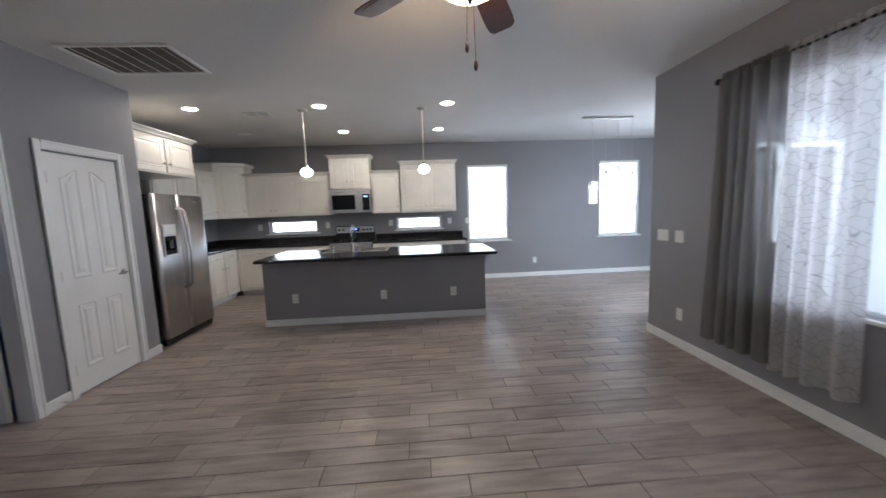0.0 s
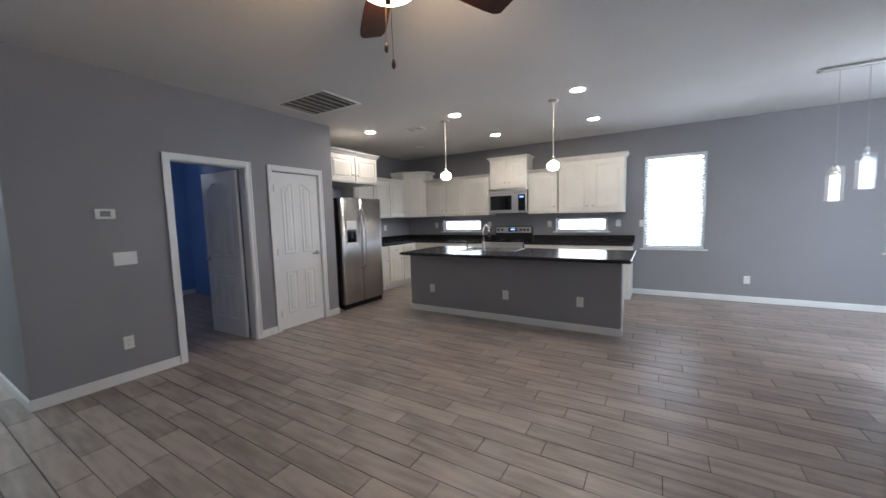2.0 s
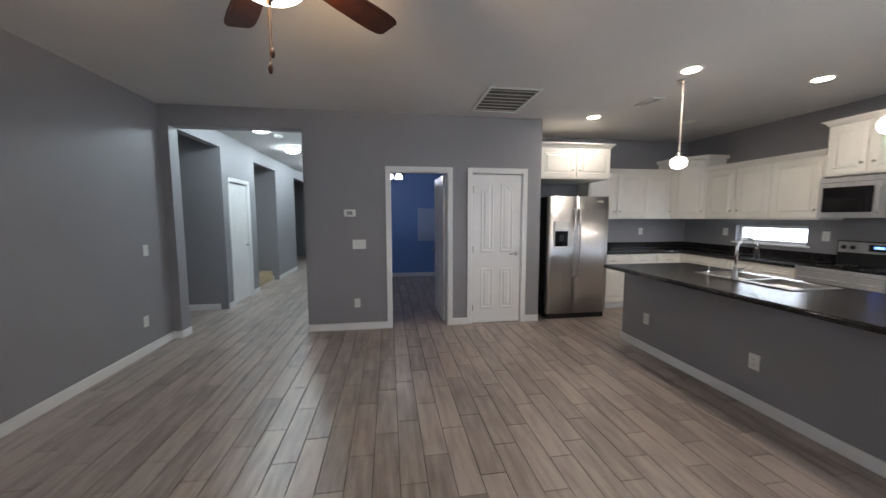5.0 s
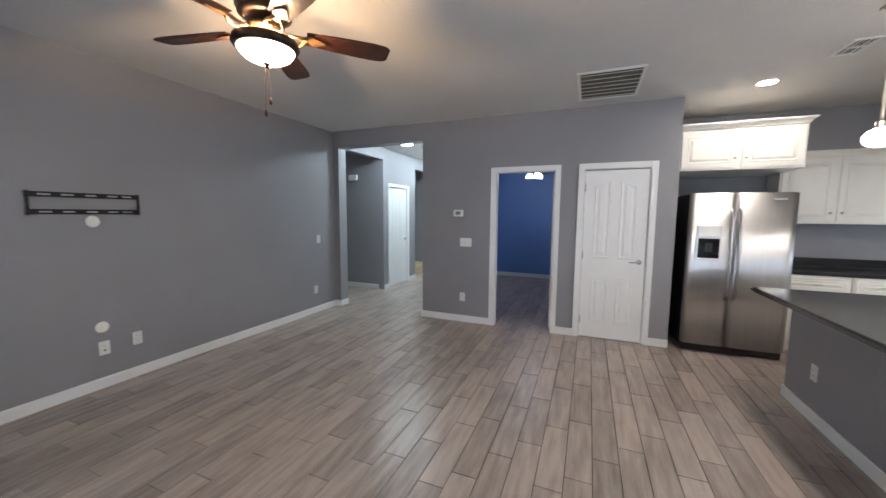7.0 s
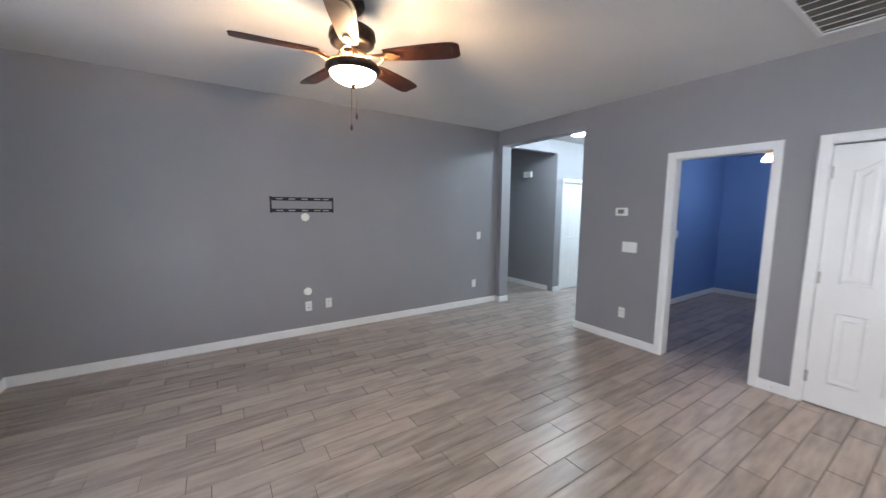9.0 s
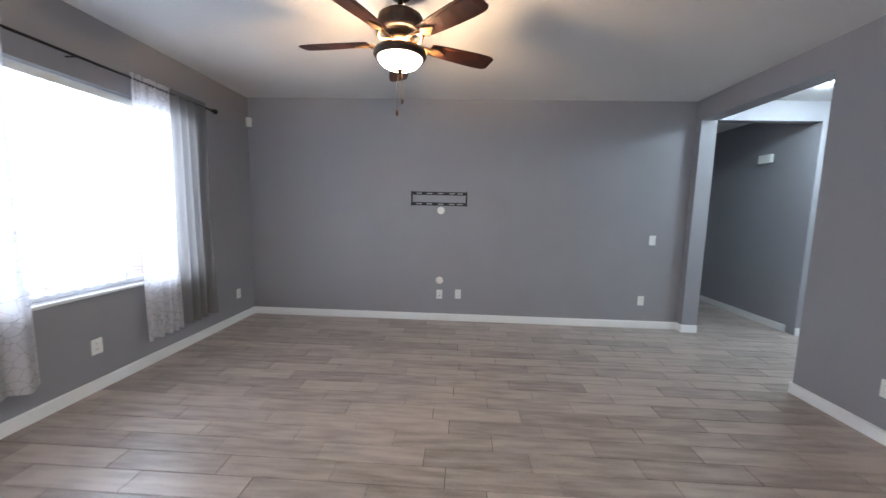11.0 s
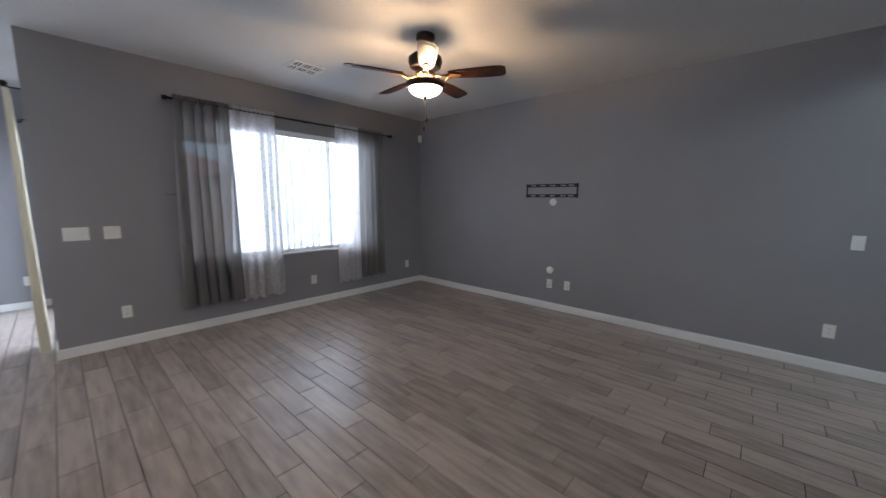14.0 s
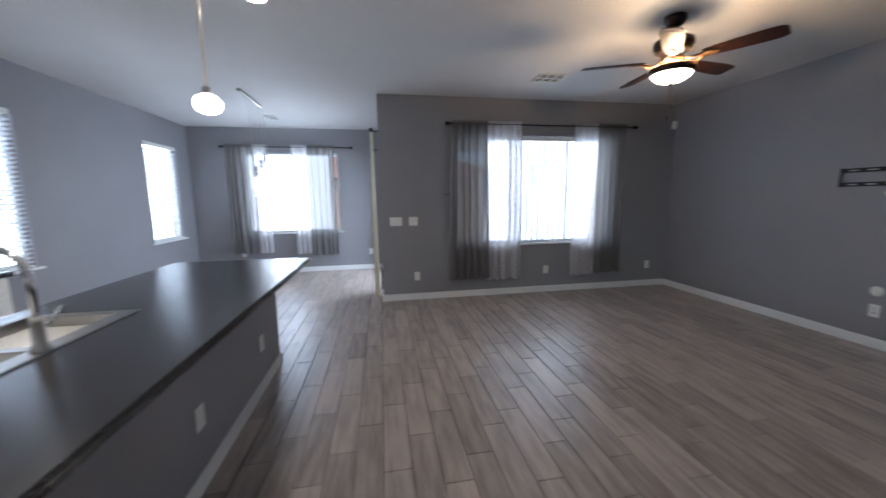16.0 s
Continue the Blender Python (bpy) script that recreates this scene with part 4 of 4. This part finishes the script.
    prof = [(0.20, 0.050), (0.26, 0.058), (0.36, 0.066), (0.48, 0.072), (0.56, 0.074), (0.62, 0.070), (r_tip - 0.012, 0.060), (r_tip, 0.046)]
    outline = [(px, -w) for px, w in prof] + [(px, w) for px, w in reversed(prof)]
    for k in range(5):
        rot = pose(0, 0, bz - 0.008, 0, 0, angle0 + 72 * k) @ pose(0, 0, 0, -12, 0, 0)
        bm = prism(outline, 0.0, 0.007)
        es = [e for e in bm.edges if abs(e.verts[0].co.z - e.verts[1].co.z) < 1e-6]
        bmesh.ops.bevel(bm, geom=es, offset=0.0025, segments=2, affect="EDGES")
        bl = part("blade", turned(bm, rot), blade_mat, root, "dark wooden blade")
        inner = [(px * 0.86 + 0.05, -w + 0.020) for px, w in prof[1:]] + [(px * 0.86 + 0.05, w - 0.020) for px, w in reversed(prof[1:])]
        part("inlay", turned(prism(inner, 0.0071, 0.0095), rot), blade_mat, bl)
        part("inlay", turned(prism(inner, -0.0025, -0.0001), rot), blade_mat, bl)
        arm = prism([(0.17, -0.016), (0.20, -0.030), (0.235, -0.034), (0.265, -0.022), (0.295, -0.006), (0.295, 0.006), (0.265, 0.022), (0.235, 0.034), (0.20, 0.030), (0.17, 0.016)], -0.010, -0.0028)
        arm = turned(arm, rot)
        ar = part("blade_arm", arm, gold, root, "antique gold scrolled arm")
        for s in (-1, 1):
            pts = [(0.09 + 0.11 * u, s * (0.012 + 0.030 * math.sin(math.pi * u)), -0.006 - 0.02 * math.sin(math.pi * u)) for u in [i / 8 for i in range(9)]]
            part("scroll", turned(tube(pts, 0.008, 8), rot), gold, ar, "", True)
    if big:
        z = bz - 0.048
        part("light_fitter", lathe([(0.0, z + 0.004), (0.04, z + 0.004), (0.045, z - 0.01), (0.0, z - 0.012)], 20), gold, root, "", True)
        part("light_ring", lathe([(0.138, z - 0.012), (0.160, z - 0.012), (0.164, z - 0.035), (0.150, z - 0.055), (0.136, z - 0.055), (0.138, z - 0.012)], 36, (0, 0, 0), False), metal, root, "dark ornate ring", True)
        prof = [(0.142 * math.cos(a), z - 0.035 - 0.085 * math.sin(a)) for a in [math.pi / 2 * i / 12 for i in range(13)]]
        part("glass_bowl", lathe(prof, 36, (0, 0, 0), False), BOWL, root, "glowing frosted glass bowl", True)
        for a in (60, 180, 300):
            part("strut", tube([(0.04 * math.cos(radians(a)), 0.04 * math.sin(radians(a)), z - 0.005), (0.142 * math.cos(radians(a)), 0.142 * math.sin(radians(a)), z - 0.03)], 0.004, 8), gold, root)
        zb = z - 0.117
        part("finial", lathe([(0.0, zb + 0.012), (0.026, zb + 0.010), (0.022, zb), (0.010, zb - 0.012), (0.008, zb - 0.024), (0, zb - 0.026)], 18), metal, root, "", True)
        for dx, ln in ((0.012, 0.225), (-0.012, 0.155)):
            ch = part("pull_chain", tube([(dx, 0, zb - 0.01), (dx * 1.4, 0, zb - 0.01 - ln)], 0.0018, 6), BRASS, root)
            part("chain_fob", lathe([(0.0, zb - 0.01 - ln), (0.006, zb - 0.014 - ln), (0.009, zb - 0.035 - ln), (0.005, zb - 0.05 - ln), (0, zb - 0.05 - ln)], 12, (dx * 1.4, 0, 0)), BLADE, ch, "", True)
    else:
        for a in (30, 150, 270):
            ca, sa_ = math.cos(radians(a)), math.sin(radians(a))
            part("lamp_arm", tube([(0.03 * ca, 0.03 * sa_, bz - 0.05), (0.09 * ca, 0.09 * sa_, bz - 0.07)], 0.008, 8), metal, root)
            part("glass_shade", lathe([(0.02, 0.0), (0.045, -0.02), (0.062, -0.06), (0.066, -0.085), (0.0, -0.07)], 18, (0.11 * ca, 0.11 * sa_, bz - 0.06)), BEDGLOW, root, "glowing white shade", True)
    return root


ceiling_fan(0.15, 1.742, C, "ceiling_fan", "five-blade ceiling fan with dark wooden blades and a lit bowl", -7, 0.655, BLADE, BRONZE, BRASS, True)
ceiling_fan(-5.6, 2.33, C - 0.08, "ceiling_fan", "dark ceiling fan with three lit shades in the bedroom", 20, 0.62, BLADE, BRONZE, BRASS, False)

for x in (-3.9, -5.6, -7.5, -9.5):
    root = thing("hall_light", pose(x, 0.38, C), "round white flush-mount dome light, lit", "ceiling light", "hall lights")
    part("base", lathe([(0.0, -0.001), (0.15, -0.001), (0.15, -0.02), (0.0, -0.02)], 28), PLATE, root, "", True)
    part("dome", lathe([(0.14 * math.cos(a), -0.021 - 0.075 * math.sin(a)) for a in [math.pi / 2 * i / 8 for i in range(9)]], 28), DOME, root, "glowing dome", True)
smoke = tagged(mesh_object("smoke_detector", lathe([(0.0, C - 0.001), (0.065, C - 0.001), (0.062, C - 0.03), (0.045, C - 0.04), (0, C - 0.04)], 24, (-4.5, 0.45, 0)), PLATE, True), "round white smoke detector on the hall ceiling", "smoke detector")


def vent(name, x0, x1, y0, y1, rows, along, label, dark, tilt=35, split=False):
    """Ceiling grille with a frame and angled slats; along: the axis that the slats run along."""
    root = thing(name, pose(0, 0, 0), label, "vent")
    f = 0.018 if split else 0.03
    z1, z0 = C - 0.0005, C - 0.014
    part("frame", boxes((x0, y0, z0, x1, y0 + f, z1), (x0, y1 - f, z0, x1, y1, z1), (x0, y0 + f, z0, x0 + f, y1 - f, z1), (x1 - f, y0 + f, z0, x1, y1 - f, z1), bevel=0.003), PLATE, root)
    # flat sheet close above the slats; its dark colour stands in for shade
    part("backing", boxes((x0 + f, y0 + f, z1 - 0.003, x1 - f, y1 - f, z1)), dark, root, "dark sheet behind the slats, coloured as duct shade")
    lo_, hi_ = (y0 + f, y1 - f) if along == "x" else (x0 + f, x1 - f)
    w = (hi_ - lo_) / rows
    first = None
    for i in range(rows):
        c = lo_ + (i + 0.5) * w
        if first is None:
            L = (x1 - x0 if along == "x" else y1 - y0) / 2 - f
            hw = 0.13 * w if split else (0.0035 if w < 0.03 else 0.009)
            sl = boxes((-L, -hw, -0.0012, L, hw, 0.0012))
            sl = turned(sl, pose(0, 0, 0, tilt, 0, 0))
            if along == "y":
                sl = turned(sl, pose(0, 0, 0, 0, 0, 90))
            first = part("slat", sl, PLATE, root)
            ob = first
        else:
            ob = new("slat", first.data)
            ob.parent = root
        ob.location = ((x0 + x1) / 2, c, C - 0.009) if along == "x" else (c, (y0 + y1) / 2, C - 0.009)
    if split:
        xm, ym = (x0 + x1) / 2, (y0 + y1) / 2
        for q in (-1, 1):
            part("divider", boxes((x0 + f, ym + q * (y1 - y0) / 6 - 0.004, z0 + 0.001, x1 - f, ym + q * (y1 - y0) / 6 + 0.004, z1 - 0.004)), PLATE, root)
        part("divider", boxes((xm - 0.004, y0 + f, z0 - 0.001, xm + 0.004, y1 - f, z1 - 0.004)), PLATE, root)
    return root


# backing colours that paint in the shade of a duct, dim and deep
DUCT_SHADE = material("duct_shade", (0.13, 0.115, 0.095), 0.9, vary=0.2)
DEEP_DUCT_SHADE = material("deep_duct_shade", (0.03, 0.03, 0.03), 0.9, vary=0.2)
vent("return_air_grille", -2.715, -1.90, 3.18, 3.745, 7, "y", "large white return air grille in the ceiling", DUCT_SHADE)
vent("air_vent", 1.44, 1.71, 1.89, 2.22, 9, "x", "white louvred air vent in the living room ceiling", DEEP_DUCT_SHADE, 12, True)
vent("air_vent", -2.25, -1.95, 5.02, 5.18, 5, "x", "white louvred air vent in the kitchen ceiling", DEEP_DUCT_SHADE, 12, True)
vent("air_vent", 3.85, 4.15, 5.60, 5.78, 6, "x", "white louvred air vent in the dining ceiling", DEEP_DUCT_SHADE, 12, True)

# linear chandelier over the dining area
ch = thing("chandelier", pose(0, 0, 0), "linear chandelier with four hanging clear glass shades", "chandelier")
part("canopy", boxes((2.42, 5.60, C - 0.035, 3.22, 5.65, C - 0.001), bevel=0.008), NICKEL, ch, "long brushed metal canopy")
for x, z0 in ((2.57, 1.45), (2.77, 1.56), (2.97, 1.65), (3.18, 1.54)):
    sh = part("cord", tube([(x, 5.60, C - 0.03), (x, 5.55, z0 + 0.38)], 0.002, 6), NICKEL, ch)
    part("socket", lathe([(0.0, z0 + 0.40), (0.018, z0 + 0.395), (0.02, z0 + 0.28), (0, z0 + 0.28)], 14, (x, 5.55, 0)), CHROME, ch, "", True)
    part("shade", boxes((x - 0.055, 5.495, z0, x + 0.055, 5.605, z0 + 0.34), bevel=0.006), CLEAR, ch, "clear glass block shade")
    part("inner_tube", lathe([(0.0, z0 + 0.01), (0.036, z0 + 0.01), (0.036, z0 + 0.26), (0.0, z0 + 0.26)], 14, (x, 5.55, 0)), TUBE, ch, "frosted inner tube, lit", True)

# ---- plates and small wall things ----


def wall_plate(m, w, h, kind_, label, name="outlet"):
    """A wall plate; local x across, z up, its face looks to -y."""
    root = thing(name, m, label, "light switch" if name == "light_switch" else "outlet", "wall plates")
    part("plate", boxes((-w / 2, -0.006, -h / 2, w / 2, -0.0005, h / 2), bevel=0.002), PLATE, root)
    if kind_ == "outlet":
        for z in (-0.022, 0.022):
            fc_ = part("receptacle", boxes((-0.016, -0.0085, z - 0.014, 0.016, -0.0062, z + 0.014), bevel=0.001), PLATE, root)
            for x in (-0.006, 0.006):
                part("slot", boxes((x - 0.0012, -0.0092, z - 0.005, x + 0.0012, -0.0087, z + 0.006)), BLACK, fc_)
    elif kind_ == "jack":
        part("jack", turned(lathe([(0.007, 0), (0.007, 0.006), (0.0, 0.006)], 14), pose(0, -0.0062, -0.018, 90)), BLACK, root)
        part("jack", turned(lathe([(0.005, 0), (0.005, 0.004), (0.0, 0.004)], 14), pose(0, -0.0062, 0.02, 90)), NICKEL, root)
    elif kind_ == "switch":
        n = max(1, round(w / 0.05) - (1 if w > 0.09 else 0))
        for i in range(n):
            x = (i - (n - 1) / 2) * 0.046
            part("rocker", turned(boxes((x - 0.015, -0.010, -0.032, x + 0.015, -0.0065, 0.032), bevel=0.0015), pose(0, 0, 0, 2)), PLATE, root)
    return root


LEFT = lambda y, z: pose(XL, y, z, 0, 0, 90)
MEDIA = lambda x, z: pose(x, YT, z, 0, 0, 180)
WINW = lambda y, z: pose(XW, y, z, 0, 0, -90)
BACK = lambda x, z: pose(x, YB, z)
ou, sw = "white duplex outlet on a grey wall", "white rocker light switch plate"
wall_plate(LEFT(1.754, 0.352), 0.075, 0.118, "outlet", ou)
wall_plate(LEFT(1.794, 1.114), 0.165, 0.118, "switch", "white three-gang rocker light switch plate", "light_switch")
wall_plate(MEDIA(-0.003, 0.343), 0.075, 0.118, "jack", "white cable plate on the media wall")
wall_plate(MEDIA(-0.242, 0.353), 0.075, 0.118, "outlet", ou)
wall_plate(MEDIA(-2.609, 1.109), 0.075, 0.118, "switch", sw, "light_switch")
wall_plate(MEDIA(-2.529, 0.349), 0.075, 0.118, "outlet", ou)
wall_plate(WINW(3.80, 1.107), 0.165, 0.118, "switch", "white three-gang rocker light switch plate", "light_switch")
wall_plate(WINW(3.564, 1.107), 0.118, 0.118, "switch", "white two-gang rocker light switch plate", "light_switch")
wall_plate(WINW(3.527, 0.335), 0.075, 0.118, "outlet", ou)
wall_plate(WINW(1.60, 0.34), 0.08, 0.118, "outlet", ou + " below the window")
wall_plate(WINW(-0.103, 0.342), 0.075, 0.118, "outlet", ou)
for x, z, k in ((-3.20, 1.22, "outlet"), (-1.90, 1.22, "outlet"), (-0.66, 1.22, "outlet"), (0.52, 1.22, "outlet"), (0.88, 1.21, "switch")):
    wall_plate(BACK(x, z), 0.078, 0.118, k, "white plate above the black kitchen counter", "light_switch" if k == "switch" else "outlet")
wall_plate(BACK(2.27, 0.34), 0.075, 0.118, "outlet", ou)
wall_plate(pose(XK, 6.55, 1.20, 0, 0, 90), 0.078, 0.118, "outlet", "white plate above the black kitchen counter")
for x in (-1.75, -0.60, 0.33):
    wall_plate(pose(x, IY, 0.358), 0.08, 0.12, "outlet", "white duplex outlet on the island wall")
wall_plate(pose(XN, 6.62, 0.40, 0, 0, -90), 0.078, 0.118, "outlet", ou)
wall_plate(pose(XN, 4.22, 0.36, 0, 0, -90), 0.078, 0.118, "outlet", ou)
wall_plate(pose(-5.3, BY0, 1.15, 0, 0, 180), 0.08, 0.12, "switch", "pale switch plate on the blue bedroom wall", "light_switch")
for z in (1.415, 0.525):
    tagged(mesh_object("cable_cover", turned(lathe([(0.0, 0.0005), (0.047, 0.0005), (0.046, 0.005), (0.04, 0.008), (0.0, 0.008)], 28), pose(0.0, YT, z, -90)), CREAM, True), "round off-white cable cover plate on the media wall", "wall plate")
th = thing("thermostat", pose(XL, 1.685, 1.51, 0, 0, 90), "white digital thermostat with a grey screen", "thermostat")
part("case", boxes((-0.07, -0.026, -0.045, 0.07, -0.0005, 0.045), bevel=0.008), PLATE, th)
part("screen", boxes((-0.035, -0.0275, -0.022, 0.035, -0.0262, 0.025)), material("lcd_grey", (0.22, 0.25, 0.23), 0.2, bump=0), th, "grey screen")
tv = thing("tv_bracket", pose(0.025, YT, 1.558, 0, 0, 180), "black steel television wall bracket with nothing on it", "tv bracket")
part("top_rail", boxes((-0.35, -0.022, 0.045, 0.35, -0.014, 0.085), (-0.35, -0.014, 0.078, 0.35, -0.001, 0.085), (-0.35, -0.014, 0.045, 0.35, -0.001, 0.050), bevel=0.001), BLACK_METAL, tv)
part("bottom_rail", boxes((-0.35, -0.022, -0.085, 0.35, -0.014, -0.045), (-0.35, -0.014, -0.085, 0.35, -0.001, -0.078), (-0.35, -0.014, -0.050, 0.35, -0.001, -0.045), bevel=0.001), BLACK_METAL, tv)
for x in (-0.35, 0.33):
    part("end_plate", boxes((x, -0.028, -0.09, x + 0.02, -0.0225, 0.09), bevel=0.001), BLACK_METAL, tv)
for z in (0.065, -0.065):
    for x in (-0.25, -0.12, 0.02, 0.16, 0.26):
        part("slot", boxes((x - 0.035, -0.0232, z - 0.006, x + 0.035, -0.0222, z + 0.006)), SINK_STEEL, tv, "dull slotted hole")
tagged(mesh_object("alarm_sensor", turned(boxes((-0.03, -0.028, -0.055, 0.03, 0.028, 0.055), bevel=0.01), pose(XW - 0.04, YT + 0.045, 2.45, 0, 0, 45)), PLATE), "small white alarm sensor in the room corner", "sensor")
tagged(mesh_object("door_chime", boxes((-4.349, -1.15, 2.15, -4.31, -0.95, 2.26), bevel=0.006), PLATE), "white chime box high on the hall niche wall", "door chime")
tagged(mesh_object("electrical_panel", boxes((BX + 0.001, 2.86, 0.865, BX + 0.02, 3.275, 1.65), bevel=0.004), material("pale_blue_paint", (0.34, 0.42, 0.58), 0.5, vary=0.05)), "pale blue electrical panel cover on the bedroom wall", "electrical panel")
tagged(mesh_object("wood_step", boxes((-7.0 + b, -2.19, 0.0, -5.71, HY0 - T - 0.02, 0.22), bevel=0.01), OAK), "pale unfinished wooden step in the hall recess", "step")
stop = thing("door_stop", pose(XL + b + 0.001, 3.10, 0.05, 0, 0, 90), "small metal spring door stop on the baseboard", "door stop")
part("spring", turned(tube([(0, 0, 0), (0, -0.06, 0)], 0.005, 8), pose(0, 0, 0)), CHROME, stop)
part("tip", turned(tube([(0, -0.06, 0), (0, -0.072, 0)], 0.008, 8), pose(0, 0, 0)), PLATE, stop)
hook = thing("curtain_tieback", pose(XW, 3.14, 1.46), "small brass tieback hook beside the curtain", "hook")
part("arm", tube([(-0.001, 0, 0), (-0.06, 0, 0), (-0.10, -0.03, 0.0), (-0.10, -0.07, 0.01)], 0.005, 8), BRASS, hook, "", True)
led = thing("under_cabinet_radio", pose(0.30, F + 0.06, UZ - 0.012), "slim grey device hung under the wall cabinet", "radio")
part("case", boxes((-0.16, 0, -0.03, 0.16, 0.18, -0.001), bevel=0.006), NICKEL, led)

# ---- outside ----
ground = structure("ground", boxes((-60, -60, -0.25, 60, 60, -0.14)), GRAVEL, "tan gravel yard", "ground")
pavement = structure("patio_pavement", boxes((XW + T, -1.0, -0.139, 6.5, YP - T, -0.06)), CONCRETE, "concrete patio slab", "pavement")
post = thing("patio_post", pose(5.9, 3.3, -0.06), "square stucco post of the covered patio", "post")
part("shaft", boxes((-0.15, -0.15, 0, 0.15, 0.15, 2.55), bevel=0.01), STUCCO, post)
part("base", boxes((-0.19, -0.19, 0, 0.19, 0.19, 0.25), bevel=0.01), STUCCO, post)
tagged(mesh_object("patio_beam", boxes((5.72, -2.0, 2.492, 6.08, YP - T, 2.852), bevel=0.01), STUCCO), "stucco beam of the covered patio", "beam")
# Slab added out of view to keep sun and sky off the patio.
tagged(mesh_object("patio_shade_slab", boxes((XW + T + 0.002, -2.0, 2.852, 6.3, YP - T - 0.002, 3.0), bevel=0.01), STUCCO), "unseen stucco slab added over the patio to dim the outside", "patio cover")
# block wall of the yard: courses of single blocks along the stretch seen through the windows
yard = thing("yard_wall", pose(12.0, 0, -0.14), "tan painted block wall round the yard", "yard wall")
first = None
for r_ in range(9):
    for i in range(28):
        y = -3.0 + i * 0.4 + (0.2 if r_ % 2 else 0)
        if first is None:
            first = part("block", boxes((-0.10, -0.196, 0.004, 0.10, 0.196, 0.196)), BLOCK, yard)
            ob = first
        else:
            ob = new("block", first.data)
            ob.parent = yard
        ob.location = (0, y, r_ * 0.2)
structure("yard_wall_rest", boxes((11.93, -30, -0.14, 12.07, -3.29, 1.66), (11.93, 8.3, -0.14, 12.07, 30, 1.66), (11.95, -3.29, -0.14, 12.05, 8.3, 1.6)), BLOCK, "tan painted block wall further along", "yard wall")
house = thing("neighbour_house", pose(20, 3, -0.14), "tan stucco house with a red tile roof behind the yard wall", "house")
part("wall", boxes((0, -7, 0, 9, 7, 2.9)), STUCCO, house)
bm = bmesh.new()
v = [bm.verts.new(p) for p in ((-0.6, -7.6, 2.8), (9.6, -7.6, 2.8), (9.6, 7.6, 2.8), (-0.6, 7.6, 2.8), (4.5, -4, 4.6), (4.5, 4, 4.6))]
for fc_ in ((0, 1, 4), (1, 2, 5, 4), (2, 3, 5), (3, 0, 4, 5), (0, 3, 2, 1)):
    bm.faces.new([v[i] for i in fc_])
bmesh.ops.recalc_face_normals(bm, faces=bm.faces)
part("roof", bm, ROOF, house, "red tile roof")

# ---- floor planks ----
PW, PL, G = 0.152, 0.61, 0.0042


def plank_mesh(l):
    bm = boxes((0, 0, -0.008, l, PW - G, 0.0))
    top = [e for e in bm.edges if all(abs(q.co.z) < 1e-6 for q in e.verts)]
    bmesh.ops.bevel(bm, geom=top, offset=0.0012, segments=1, affect="EDGES")
    me = bpy.data.meshes.new("plank")
    bm.to_mesh(me)
    bm.free()
    me.materials.append(TILE)
    return me


rnd = random.Random(5)
full = plank_mesh(PL - G)
spaces = [(XL - T, YT - 0.09, XW, YB), (XW, YP, XN, YB), (XK, YA, XL - T, YB), (HX, HY0 - 1.9, XL - T, HY1), (BX, BY0, XL - T, BY1)]
verts, faces = [], []
placed = 0


def covers(x, y):
    return any(a <= x <= c and b_ <= y <= d for a, b_, c, d in spaces)


r0, r1 = int((-2.3 - 3.29) / PW) - 1, int((YB - 3.29) / PW) + 1
for r_ in range(r0, r1 + 1):
    y = 3.275 + r_ * PW
    off = -0.47 - 0.205 * r_ + rnd.uniform(-0.05, 0.05)
    i0 = int((HX - off) / PL) - 1
    for i in range(i0, int((XN - off) / PL) + 2):
        x = off + i * PL
        if not (covers(x + 0.02, y + PW / 2) or covers(x + PL - 0.02, y + PW / 2)):
            continue
        near = -2.0 < x < 1.9 and 0.2 < y < 4.6
        if near and placed < 300:
            ob = new("plank", full)
            ob.parent = floor
            ob.location = (x, y, 0)
            placed += 1
        else:
            x0, x1, y0, y1 = max(x, HX), min(x + PL - G, XN), max(y, -2.2), min(y + PW - G, YB)
            n = len(verts)
            e = 0.0012
            verts += [(x0, y0, -0.008), (x1, y0, -0.008), (x1, y1, -0.008), (x0, y1, -0.008), (x0 + e, y0 + e, 0), (x1 - e, y0 + e, 0), (x1 - e, y1 - e, 0), (x0 + e, y1 - e, 0)]
            faces += [(n + 4, n + 5, n + 6, n + 7), (n, n + 1, n + 5, n + 4), (n + 1, n + 2, n + 6, n + 5), (n + 2, n + 3, n + 7, n + 6), (n + 3, n, n + 4, n + 7)]
me = bpy.data.meshes.new("planks")
me.from_pydata(verts, [], faces)
me.materials.append(TILE_FAR)
rest = new("planks", me)
rest.parent = floor
tagged(rest, "grey wood-look plank tiles", kind="stuff")
